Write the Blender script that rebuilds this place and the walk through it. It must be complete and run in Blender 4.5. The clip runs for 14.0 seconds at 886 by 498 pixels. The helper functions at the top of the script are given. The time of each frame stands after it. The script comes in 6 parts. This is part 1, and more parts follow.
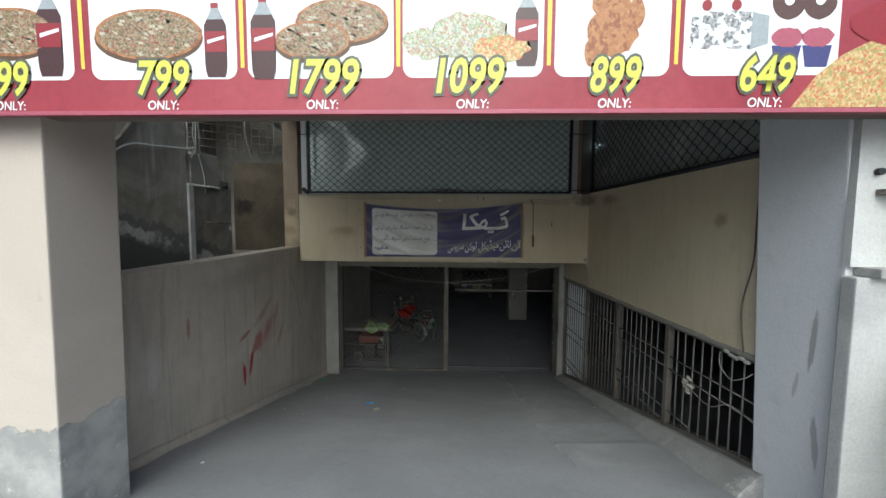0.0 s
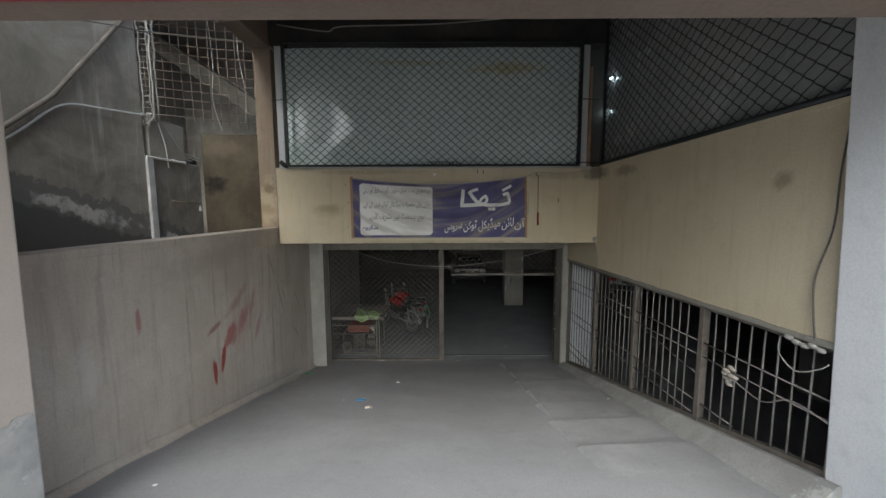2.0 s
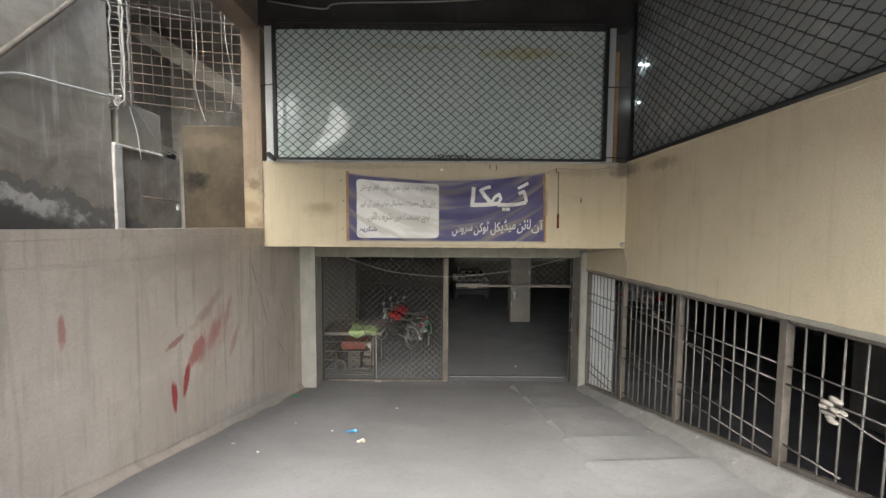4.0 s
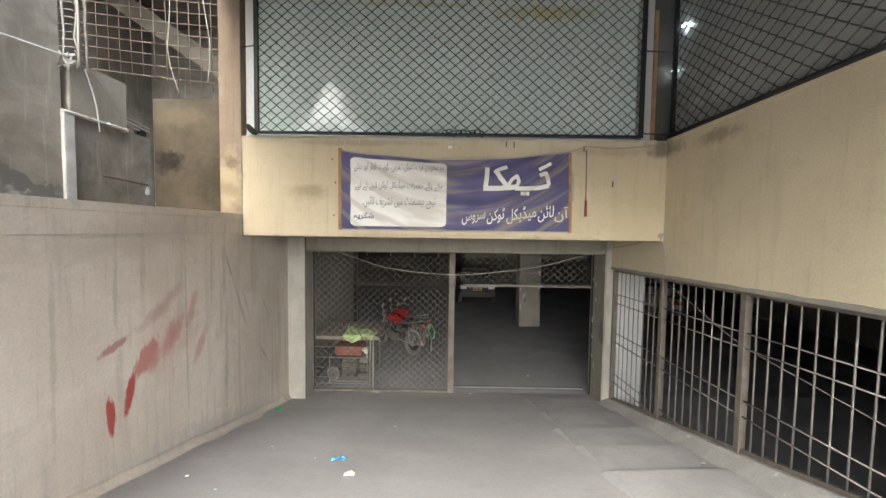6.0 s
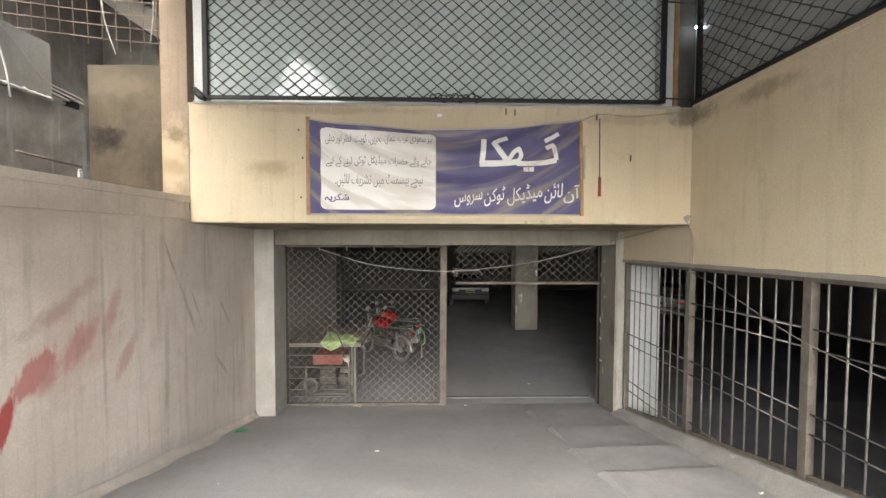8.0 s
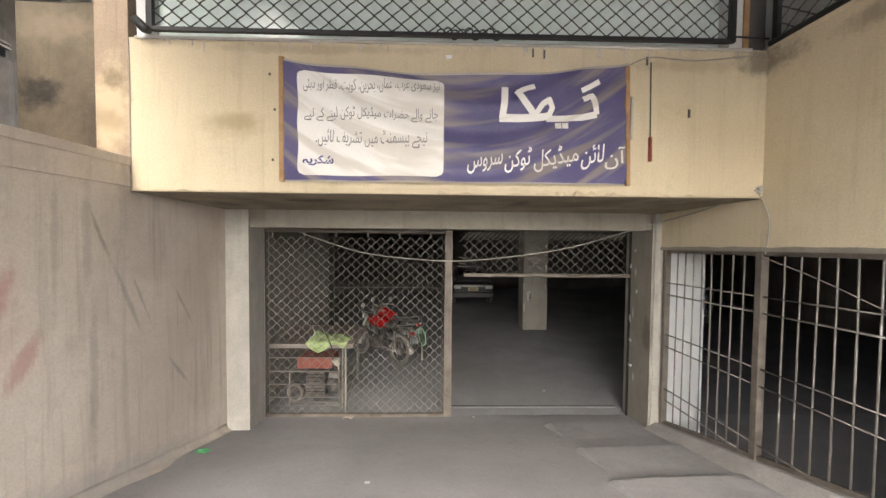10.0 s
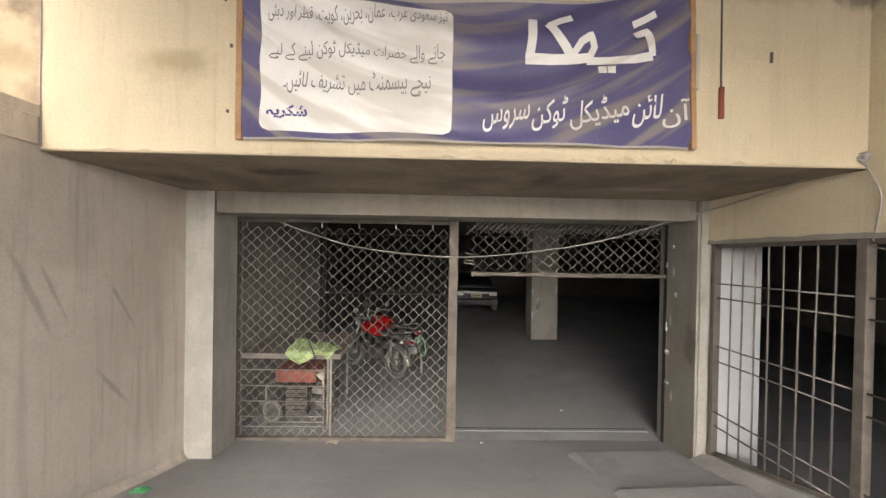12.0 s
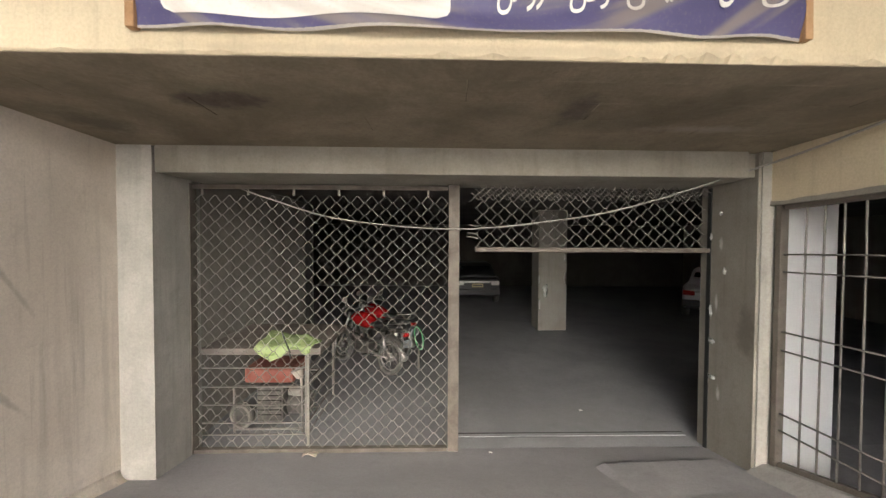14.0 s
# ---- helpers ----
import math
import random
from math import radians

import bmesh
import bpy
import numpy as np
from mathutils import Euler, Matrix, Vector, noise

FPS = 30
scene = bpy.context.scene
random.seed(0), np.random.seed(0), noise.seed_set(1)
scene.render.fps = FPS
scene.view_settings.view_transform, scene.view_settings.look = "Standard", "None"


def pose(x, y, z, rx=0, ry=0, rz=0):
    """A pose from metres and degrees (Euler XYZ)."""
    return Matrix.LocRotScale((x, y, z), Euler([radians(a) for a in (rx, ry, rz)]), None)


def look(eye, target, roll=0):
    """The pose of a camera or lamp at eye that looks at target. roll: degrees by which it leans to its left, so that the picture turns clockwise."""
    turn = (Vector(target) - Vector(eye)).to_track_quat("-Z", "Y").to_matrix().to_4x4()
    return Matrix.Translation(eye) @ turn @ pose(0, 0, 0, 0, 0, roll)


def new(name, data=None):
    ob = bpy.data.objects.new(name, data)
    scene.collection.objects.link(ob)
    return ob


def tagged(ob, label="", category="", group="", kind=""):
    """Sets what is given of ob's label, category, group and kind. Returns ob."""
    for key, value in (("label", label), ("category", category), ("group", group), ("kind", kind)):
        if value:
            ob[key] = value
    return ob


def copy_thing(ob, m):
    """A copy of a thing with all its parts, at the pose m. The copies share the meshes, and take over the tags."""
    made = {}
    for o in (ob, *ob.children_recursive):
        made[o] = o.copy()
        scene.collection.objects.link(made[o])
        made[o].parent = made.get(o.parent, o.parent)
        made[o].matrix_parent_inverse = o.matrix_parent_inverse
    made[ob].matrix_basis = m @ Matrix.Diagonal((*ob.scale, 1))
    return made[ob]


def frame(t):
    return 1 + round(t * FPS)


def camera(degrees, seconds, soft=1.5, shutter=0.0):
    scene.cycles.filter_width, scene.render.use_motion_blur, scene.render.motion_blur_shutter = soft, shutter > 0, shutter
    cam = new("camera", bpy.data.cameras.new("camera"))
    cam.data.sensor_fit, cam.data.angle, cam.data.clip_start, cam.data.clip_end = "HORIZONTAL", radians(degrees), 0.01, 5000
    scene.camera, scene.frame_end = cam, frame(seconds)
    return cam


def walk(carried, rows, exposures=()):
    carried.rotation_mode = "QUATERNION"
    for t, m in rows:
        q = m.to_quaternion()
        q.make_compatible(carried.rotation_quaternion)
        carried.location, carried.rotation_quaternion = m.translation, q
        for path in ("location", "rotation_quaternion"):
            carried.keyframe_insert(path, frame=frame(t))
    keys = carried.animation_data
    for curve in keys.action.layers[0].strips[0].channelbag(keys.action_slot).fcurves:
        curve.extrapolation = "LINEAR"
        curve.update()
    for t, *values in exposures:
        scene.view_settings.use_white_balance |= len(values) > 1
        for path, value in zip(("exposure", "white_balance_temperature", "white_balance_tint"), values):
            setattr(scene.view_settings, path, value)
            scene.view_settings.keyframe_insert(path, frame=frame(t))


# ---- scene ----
cam = camera(100.8, 14.0)
PATH = [
    (0, (0.415, 1.361, 1.824), (0.353, 3.354, 1.677), 0.3),
    (0.5, (0.41, 1.489, 1.763), (0.344, 3.482, 1.612), 0.2),
    (1, (0.375, 1.638, 1.705), (0.326, 3.63, 1.536), 0.4),
    (1.5, (0.281, 1.83, 1.675), (0.269, 3.82, 1.475), 0.4),
    (2, (0.272, 2.009, 1.638), (0.269, 3.997, 1.423), -0.2),
    (2.5, (0.249, 2.184, 1.573), (0.256, 4.175, 1.384), 0.0),
    (5, (0.08, 3.164, 1.257), (0.076, 5.161, 1.144), 0.6),
    (5.5, (0.067, 3.367, 1.202), (0.057, 5.364, 1.085), 0.6),
    (6, (0.067, 3.562, 1.146), (0.06, 5.56, 1.047), 0.8),
    (6.5, (0.06, 3.745, 1.099), (0.084, 5.743, 1.021), 0.9),
    (7, (0.044, 3.924, 1.032), (0.093, 5.923, 0.966), 0.6),
    (7.5, (0.071, 4.112, 0.955), (0.121, 6.111, 0.892), 0.1),
    (8, (0.08, 4.322, 0.905), (0.123, 6.321, 0.837), 0.2),
    (10.5, (0.004, 5.363, 0.627), (0.05, 7.361, 0.559), 0.6),
    (11, (0.013, 5.553, 0.579), (0.05, 7.552, 0.53), 0.8),
    (11.5, (0.012, 5.744, 0.522), (0.045, 7.744, 0.496), 1.1),
    (12, (-0.01, 5.94, 0.468), (0.034, 7.939, 0.449), 1.0),
    (12.5, (-0.009, 6.122, 0.391), (0.043, 8.121, 0.37), 0.7),
    (13, (0.018, 6.325, 0.342), (0.067, 8.324, 0.302), 0.7),
    (13.5, (0.023, 6.523, 0.272), (0.074, 8.522, 0.229), 0.6),
    (14, (0.015, 6.72, 0.224), (0.066, 8.719, 0.174), 0.3),
]
walk(cam, [(t, look(eye, target, roll)) for t, eye, target, roll in PATH],
     exposures=[(0, 0.3, 5400, -4), (1.0, 0.6, 5350, -6), (1.5, 0.79, 5450, -4), (2.5, 1.24, 5750, 2), (3.6, 1.87, 5900, 2), (5.0, 2.3, 6000, 2), (8.0, 2.7, 6060, 4), (11.0, 2.78, 6270, 7), (12.8, 2.8, 6270, 7), (14.0, 2.88, 6290, 6)])

# ---- light ----
world = bpy.data.worlds.new("sky")
scene.world = world
world.use_nodes = True
wn = world.node_tree.nodes
sky = wn.new("ShaderNodeTexSky")
sky.sky_type = "NISHITA"
sky.sun_disc = False
sky.sun_elevation = radians(41)
sky.sun_rotation = radians(181.5)
sky.dust_density = 7.0
sky.air_density = 0.6
sky.ozone_density = 0.3
wn["Background"].inputs["Strength"].default_value = 0.15
world.node_tree.links.new(sky.outputs[0], wn["Background"].inputs["Color"])
sun = new("sun", bpy.data.lights.new("sun", "SUN"))
sun.data.energy = 0.9
sun.data.angle = radians(90)
sun.data.color = (1.0, 0.97, 0.93)
sun.matrix_world = look((-0.25, -10.0, 8.7), (0, 0, 0))

# ---- helpers ----


def bm_new():
    return bmesh.new()


def add_box(bm, x0, x1, y0, y1, z0, z1, bevel=0.0):
    c = [(x, y, z) for x in (x0, x1) for y in (y0, y1) for z in (z0, z1)]
    v = [bm.verts.new(p) for p in c]
    fs = [bm.faces.new([v[i] for i in q]) for q in ((0, 1, 3, 2), (4, 6, 7, 5), (0, 4, 5, 1), (2, 3, 7, 6), (0, 2, 6, 4), (1, 5, 7, 3))]
    if bevel:
        es = list({e for f in fs for e in f.edges})
        bmesh.ops.bevel(bm, geom=es, offset=bevel, segments=2, affect="EDGES", profile=0.6)
    return bm


def box(x0, x1, y0, y1, z0, z1, bevel=0.0):
    return add_box(bm_new(), x0, x1, y0, y1, z0, z1, bevel)


def add_tube(bm, pts, r, n=6, cap=True):
    """A round bar along points."""
    pts = [Vector(p) for p in pts]
    rings = []
    for i, p in enumerate(pts):
        d = (pts[min(i + 1, len(pts) - 1)] - pts[max(i - 1, 0)]).normalized()
        side = d.cross(Vector((0, 0, 1)) if abs(d.z) < 0.9 else Vector((1, 0, 0))).normalized()
        up = side.cross(d)
        rr = r[i] if isinstance(r, (list, tuple)) else r
        rings.append([bm.verts.new(p + (side * math.cos(a) + up * math.sin(a)) * rr) for a in (2 * math.pi * k / n for k in range(n))])
    for a, b in zip(rings, rings[1:]):
        for k in range(n):
            bm.faces.new((a[k], a[(k + 1) % n], b[(k + 1) % n], b[k])).smooth = n > 4
    if cap:
        bm.faces.new(rings[0][::-1])
        bm.faces.new(rings[-1])
    return bm


def tube(pts, r, n=6):
    return add_tube(bm_new(), pts, r, n)


def add_ring(bm, centre, axis, R, r, n=24, m=8):
    """A torus."""
    q = Vector(axis).to_track_quat("Z", "Y")
    c = Vector(centre)
    rings = []
    for i in range(n):
        a = 2 * math.pi * i / n
        rings.append([bm.verts.new(c + q @ Vector(((R + r * math.cos(b)) * math.cos(a), (R + r * math.cos(b)) * math.sin(a), r * math.sin(b)))) for b in (2 * math.pi * k / m for k in range(m))])
    for i in range(n):
        a, b = rings[i], rings[(i + 1) % n]
        for k in range(m):
            bm.faces.new((a[k], b[k], b[(k + 1) % m], a[(k + 1) % m])).smooth = True
    return bm


def add_disc(bm, centre, axis, r, depth, n=20):
    c, d = Vector(centre), Vector(axis).normalized() * depth / 2
    return add_tube(bm, [c - d, c + d], r, n)


def add_ellipsoid(bm, centre, radii, seg=16, rings=10, turn=None):
    m = Matrix.Translation(centre) @ (turn or Matrix.Identity(4)) @ Matrix.Diagonal((*radii, 1))
    geom = bmesh.ops.create_uvsphere(bm, u_segments=seg, v_segments=rings, radius=1, matrix=m)
    for v in geom["verts"]:
        for f in v.link_faces:
            f.smooth = True
    return bm


def add_loft(bm, sections, smooth=True):
    """Closed sections of equal count, joined and capped."""
    rings = [[bm.verts.new(p) for p in s] for s in sections]
    n = len(rings[0])
    for a, b in zip(rings, rings[1:]):
        for k in range(n):
            bm.faces.new((a[k], a[(k + 1) % n], b[(k + 1) % n], b[k])).smooth = smooth
    bm.faces.new(rings[0][::-1])
    bm.faces.new(rings[-1])
    return bm


def part(name, bm, material, parent=None, label=""):
    bmesh.ops.recalc_face_normals(bm, faces=bm.faces)
    me = bpy.data.meshes.new(name)
    bm.to_mesh(me)
    bm.free()
    me.materials.append(material)
    ob = new(name, me)
    if parent is not None:
        ob.parent = parent
        ob.matrix_parent_inverse = parent.matrix_basis.inverted()
    if label:
        tagged(ob, label)
    return ob


def again(ob, m, parent=None):
    """One more piece on the same mesh, moved by m."""
    o = new(ob.name.split(".")[0], ob.data)
    o.parent = parent or ob.parent
    o.matrix_parent_inverse = ob.matrix_parent_inverse
    o.matrix_basis = m @ ob.matrix_basis
    return o


def thing(name, at, label, category, group="", kind=""):
    ob = new(name)
    ob.matrix_basis = pose(*at)
    ob.empty_display_size = 0.1
    return tagged(ob, label, category, group, kind)


def structure(name, bm, material, label, category="wall"):
    return tagged(part(name, bm, material), label, category, "", "structure")


# ---- materials ----


class Nodes:
    def __init__(self, name):
        self.mat = bpy.data.materials.new(name)
        self.mat.use_nodes = True
        self.t = self.mat.node_tree
        self.bsdf = self.t.nodes["Principled BSDF"]
        self.pos = self.t.nodes.new("ShaderNodeNewGeometry").outputs["Position"]

    def link(self, a, b):
        self.t.links.new(a, b)

    def noise(self, scale, detail=6.0, rough=0.6, stretch=(1, 1, 1), shift=(0, 0, 0), distort=0.0, turn=0.0):
        m = self.t.nodes.new("ShaderNodeMapping")
        m.inputs["Scale"].default_value = stretch
        m.inputs["Location"].default_value = shift
        m.inputs["Rotation"].default_value = (0, radians(turn), 0)
        self.link(self.pos, m.inputs["Vector"])
        n = self.t.nodes.new("ShaderNodeTexNoise")
        n.inputs["Scale"].default_value = scale
        n.inputs["Detail"].default_value = detail
        n.inputs["Roughness"].default_value = rough
        n.inputs["Distortion"].default_value = distort
        self.link(m.outputs[0], n.inputs["Vector"])
        return n.outputs["Fac"]

    def span(self, x, a, b, lo=0.0, hi=1.0):
        n = self.t.nodes.new("ShaderNodeMapRange")
        n.interpolation_type = "SMOOTHSTEP"
        for k, v in zip(("From Min", "From Max", "To Min", "To Max"), (a, b, lo, hi)):
            n.inputs[k].default_value = v
        self.link(x, n.inputs["Value"])
        return n.outputs["Result"]

    def maths(self, op, a, b):
        n = self.t.nodes.new("ShaderNodeMath")
        n.operation = op
        for i, v in enumerate((a, b)):
            if isinstance(v, (int, float)):
                n.inputs[i].default_value = v
            else:
                self.link(v, n.inputs[i])
        return n.outputs[0]

    def mix(self, f, a, b, blend="MIX"):
        n = self.t.nodes.new("ShaderNodeMix")
        n.data_type = "RGBA"
        n.blend_type = blend
        for k, v in (("Factor", f), ("A", a), ("B", b)):
            s = [i for i in n.inputs if i.name == k and i.type == ("VALUE" if k == "Factor" else "RGBA")][0]
            if isinstance(v, (int, float)):
                s.default_value = v
            elif isinstance(v, tuple):
                s.default_value = (*v, 1)
            else:
                self.link(v, s)
        return [o for o in n.outputs if o.type == "RGBA"][0]

    def blob(self, centre, radii, lean=0.0):
        """1 inside an ellipsoid in the room, fading to 0 at its rim; lean: degrees about x."""
        m = self.t.nodes.new("ShaderNodeMapping")
        m.vector_type = "TEXTURE"
        m.inputs["Location"].default_value = centre
        m.inputs["Rotation"].default_value = (radians(lean), 0, 0)
        m.inputs["Scale"].default_value = radii
        self.link(self.pos, m.inputs["Vector"])
        n = self.t.nodes.new("ShaderNodeVectorMath")
        n.operation = "LENGTH"
        self.link(m.outputs[0], n.inputs[0])
        return self.span(n.outputs["Value"], 0.0, 1.15, 1.0, 0.0)

    def finish(self, colour, rough, bump=None, height=0.004, metal=0.0, spec=0.5):
        b = self.bsdf
        if isinstance(colour, tuple):
            b.inputs["Base Color"].default_value = (*colour, 1)
        else:
            self.link(colour, b.inputs["Base Color"])
        if isinstance(rough, (int, float)):
            b.inputs["Roughness"].default_value = rough
        else:
            self.link(rough, b.inputs["Roughness"])
        b.inputs["Metallic"].default_value = metal
        b.inputs["Specular IOR Level"].default_value = spec
        if bump is not None:
            n = self.t.nodes.new("ShaderNodeBump")
            n.inputs["Strength"].default_value = 0.6
            n.inputs["Distance"].default_value = height
            self.link(bump, n.inputs["Height"])
            self.link(n.outputs[0], b.inputs["Normal"])
        return self.mat


def surface(name, c1, c2, scale=1.5, fine=45, rough=0.85, height=0.004, streak=0.0, stains=(), metal=0.0, spec=0.3, wear=None):
    """A worn surface: two tones, fine grain, running streaks, shaped stains (centre, radii, lean, colour, strength, and for brushed paint how soft its edge is)."""
    n = Nodes(name)
    col = n.mix(n.span(n.noise(scale, 7, 0.6, distort=0.4), 0.32, 0.68), c1, c2)
    grain = n.noise(fine, 4, 0.65)
    col = n.mix(n.span(grain, 0.3, 0.75, 0.0, 0.28), col, tuple(v * 0.55 for v in c1))
    col = n.mix(n.span(n.noise(scale * 7, 6, 0.7, shift=(1, 4, 2)), 0.52, 0.72, 0.0, 0.22), col, tuple(v * 0.6 for v in c1))
    if streak:
        s = n.noise(5.0, 5, 0.6, stretch=(1.6, 1.6, 0.12), distort=0.2)
        col = n.mix(n.maths("MULTIPLY", n.span(s, 0.5, 0.72), streak), col, tuple(v * 0.45 for v in c1))
        s = n.noise(14.0, 4, 0.6, stretch=(1.5, 1.5, 0.07), shift=(3, 5, 0), distort=0.3)
        col = n.mix(n.maths("MULTIPLY", n.span(s, 0.56, 0.7), streak * 0.8), col, tuple(v * 0.5 for v in c1))
    if wear:
        w = n.noise(3.2, 9, 0.7, shift=(7, 3, 1))
        col = n.mix(n.span(w, 0.6, 0.66), col, wear)
    for k, (centre, radii, lean, tint, strength, *hard) in enumerate(stains):
        b = n.blob(centre, radii, lean)
        rag = n.maths("MULTIPLY", n.maths("SUBTRACT", n.noise(6.5, 9, 0.68, shift=(k * 3.1, k, 0)), 0.5), 1.8)
        f = n.maths("MULTIPLY", n.span(n.maths("ADD", b, rag), 0.2, 1.0), n.span(b, 0.02, 0.3))
        if hard:
            bristle = n.noise(16, 7, 0.7, stretch=(1, 1.6, 0.45), shift=(k, 0, k))
            f = n.span(n.maths("ADD", b, n.maths("MULTIPLY", n.maths("SUBTRACT", bristle, 0.5), 1.1)), 0.42, 0.42 + hard[0])
        col = n.mix(n.maths("MULTIPLY", f, strength), col, tint)
    h = n.maths("ADD", grain, n.maths("MULTIPLY", n.noise(scale * 5, 5, 0.6), 1.6))
    return n.finish(col, n.span(n.noise(fine * 0.3, 3), 0.3, 0.7, rough - 0.08, min(rough + 0.08, 1.0)), h, height, metal, spec)


def plain(name, colour, rough=0.5, metal=0.0, spec=0.5, vary=0.25, fine=60):
    n = Nodes(name)
    col = n.mix(n.span(n.noise(fine, 4), 0.35, 0.7, 0.0, vary), colour, tuple(v * 0.5 for v in colour))
    return n.finish(col, rough, n.noise(fine * 2, 3), 0.0008, metal, spec)


def lamp_mat(name, colour, strength):
    n = Nodes(name)
    n.bsdf.inputs["Emission Color"].default_value = (*colour, 1)
    n.bsdf.inputs["Emission Strength"].default_value = strength
    return n.finish(colour, 0.5)


SOOT = (0.035, 0.032, 0.03)
RED = (0.34, 0.035, 0.03)
M_FLOOR = surface("dusty_cement_floor", (0.285, 0.281, 0.29), (0.345, 0.34, 0.35), 0.7, 60, 0.8, 0.003,
                  stains=[((1.9, 8.6, -1.5), (0.9, 1.6, 1), 0, (0.25, 0.25, 0.25), 0.35), ((-1.9, 8.9, -1.6), (0.8, 0.9, 1), 0, (0.26, 0.255, 0.25), 0.35), ((0.3, 9.9, -1.8), (2.2, 0.5, 1), 0, (0.25, 0.25, 0.25), 0.4)])
# ramp cement in a lower tone: dims the basement through its floor colour
M_BFLOOR = surface("darkened_cement_floor", (0.225, 0.228, 0.236), (0.30, 0.303, 0.312), 0.8, 60, 0.8, 0.003,
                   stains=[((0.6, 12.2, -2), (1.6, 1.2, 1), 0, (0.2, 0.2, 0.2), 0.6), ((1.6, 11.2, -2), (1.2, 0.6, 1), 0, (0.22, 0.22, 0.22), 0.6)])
M_TREAD = surface("worn_cement_tread", (0.28, 0.277, 0.284), (0.345, 0.341, 0.348), 2.2, 60, 0.8, 0.003)

def smear(y0, z0, y1, z1, width, tint, strength, *hard):
    """A brushed stroke on the ramp's side wall from one end to the other."""
    length = math.hypot(y1 - y0, z1 - z0)
    lean = -math.degrees(math.atan2(y1 - y0, z1 - z0))
    return ((-2.62, (y0 + y1) / 2, (z0 + z1) / 2), (0.4, width * 1.3, length * 0.76), lean, tint, strength, *hard)


PINK = (0.42, 0.22, 0.19)
GREY = (0.25, 0.225, 0.19)
M_LEFT = surface("rendered_wall_grey_beige", (0.55, 0.485, 0.412), (0.685, 0.617, 0.54), 0.9, 70, 0.85, 0.003, streak=0.3,
                 stains=[smear(6.75, -0.25, 7.55, 0.35, 0.42, (0.47, 0.34, 0.30), 0.5),
                         smear(6.585, -0.50, 6.70, -0.06, 0.062, RED, 0.9, 0.3), smear(6.46, -0.60, 6.45, -0.20, 0.06, RED, 0.9, 0.3),
                         smear(6.66, -0.20, 6.99, 0.14, 0.13, (0.42, 0.15, 0.13), 0.8, 0.3), smear(6.82, -0.22, 7.0, 0.05, 0.10, PINK, 0.8),
                         smear(7.0, -0.16, 7.2, 0.28, 0.11, (0.42, 0.2, 0.18), 0.7, 0.5), smear(7.1, -0.1, 7.32, 0.3, 0.08, PINK, 0.7),
                         smear(7.42, -0.37, 7.7, 0.06, 0.10, PINK, 0.6, 0.5), smear(7.35, 0.0, 7.5, 0.5, 0.07, PINK, 0.6),
                         smear(6.65, 0.18, 7.36, 0.58, 0.09, (0.40, 0.28, 0.24), 0.75), smear(6.32, 0.10, 6.68, 0.22, 0.05, (0.36, 0.17, 0.15), 0.8, 0.35),
                         smear(5.38, 0.42, 5.38, 0.76, 0.045, (0.38, 0.16, 0.14), 0.75, 0.4),
                         smear(8.03, 0.88, 8.2, 0.45, 0.025, GREY, 0.6), smear(8.2, 0.5, 8.5, -0.2, 0.03, GREY, 0.45), smear(8.4, 0.35, 8.62, -0.15, 0.02, GREY, 0.45), smear(8.03, -1.2, 8.05, 0.3, 0.05, GREY, 0.4), smear(8.9, 0.2, 9.2, -0.3, 0.025, GREY, 0.5), smear(8.8, -0.5, 9.15, -0.95, 0.025, GREY, 0.5),
                         smear(6.51, 0.1, 6.55, 1.2, 0.03, GREY, 0.35), smear(7.35, -0.9, 7.34, 1.25, 0.025, GREY, 0.4), smear(6.8, 0.3, 6.82, 1.2, 0.04, GREY, 0.3), smear(7.75, 0.0, 7.78, 1.2, 0.035, GREY, 0.35), smear(8.0, 0.2, 8.02, 1.2, 0.05, GREY, 0.35),
                         smear(6.02, -0.6, 6.05, 0.9, 0.03, GREY, 0.35), smear(5.0, 0.1, 5.02, 1.2, 0.04, GREY, 0.35),
                         smear(4.85, 0.0, 4.85, 0.6, 0.12, (0.66, 0.63, 0.58), 0.6), smear(5.6, 0.95, 7.9, 1.15, 0.2, (0.42, 0.37, 0.31), 0.5),
                         smear(6.3, -0.85, 9.6, -1.75, 0.22, (0.36, 0.345, 0.325), 0.6)])
M_YELLOW = surface("cream_distemper", (0.575, 0.495, 0.345), (0.64, 0.56, 0.40), 0.7, 60, 0.8, 0.003, streak=0.16,
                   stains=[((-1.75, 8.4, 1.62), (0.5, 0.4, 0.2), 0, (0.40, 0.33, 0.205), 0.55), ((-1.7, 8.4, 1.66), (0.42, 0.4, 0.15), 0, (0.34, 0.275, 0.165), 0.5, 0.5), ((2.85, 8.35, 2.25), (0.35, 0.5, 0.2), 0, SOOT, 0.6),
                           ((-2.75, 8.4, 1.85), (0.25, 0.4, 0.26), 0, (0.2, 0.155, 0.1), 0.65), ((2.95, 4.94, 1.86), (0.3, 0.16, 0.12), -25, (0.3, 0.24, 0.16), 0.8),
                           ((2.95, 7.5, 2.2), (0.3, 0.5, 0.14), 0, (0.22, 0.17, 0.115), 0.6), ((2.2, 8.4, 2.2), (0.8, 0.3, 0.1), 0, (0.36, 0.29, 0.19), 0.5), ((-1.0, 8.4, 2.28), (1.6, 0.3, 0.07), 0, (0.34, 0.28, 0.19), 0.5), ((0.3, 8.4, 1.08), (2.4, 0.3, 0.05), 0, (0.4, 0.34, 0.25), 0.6)])
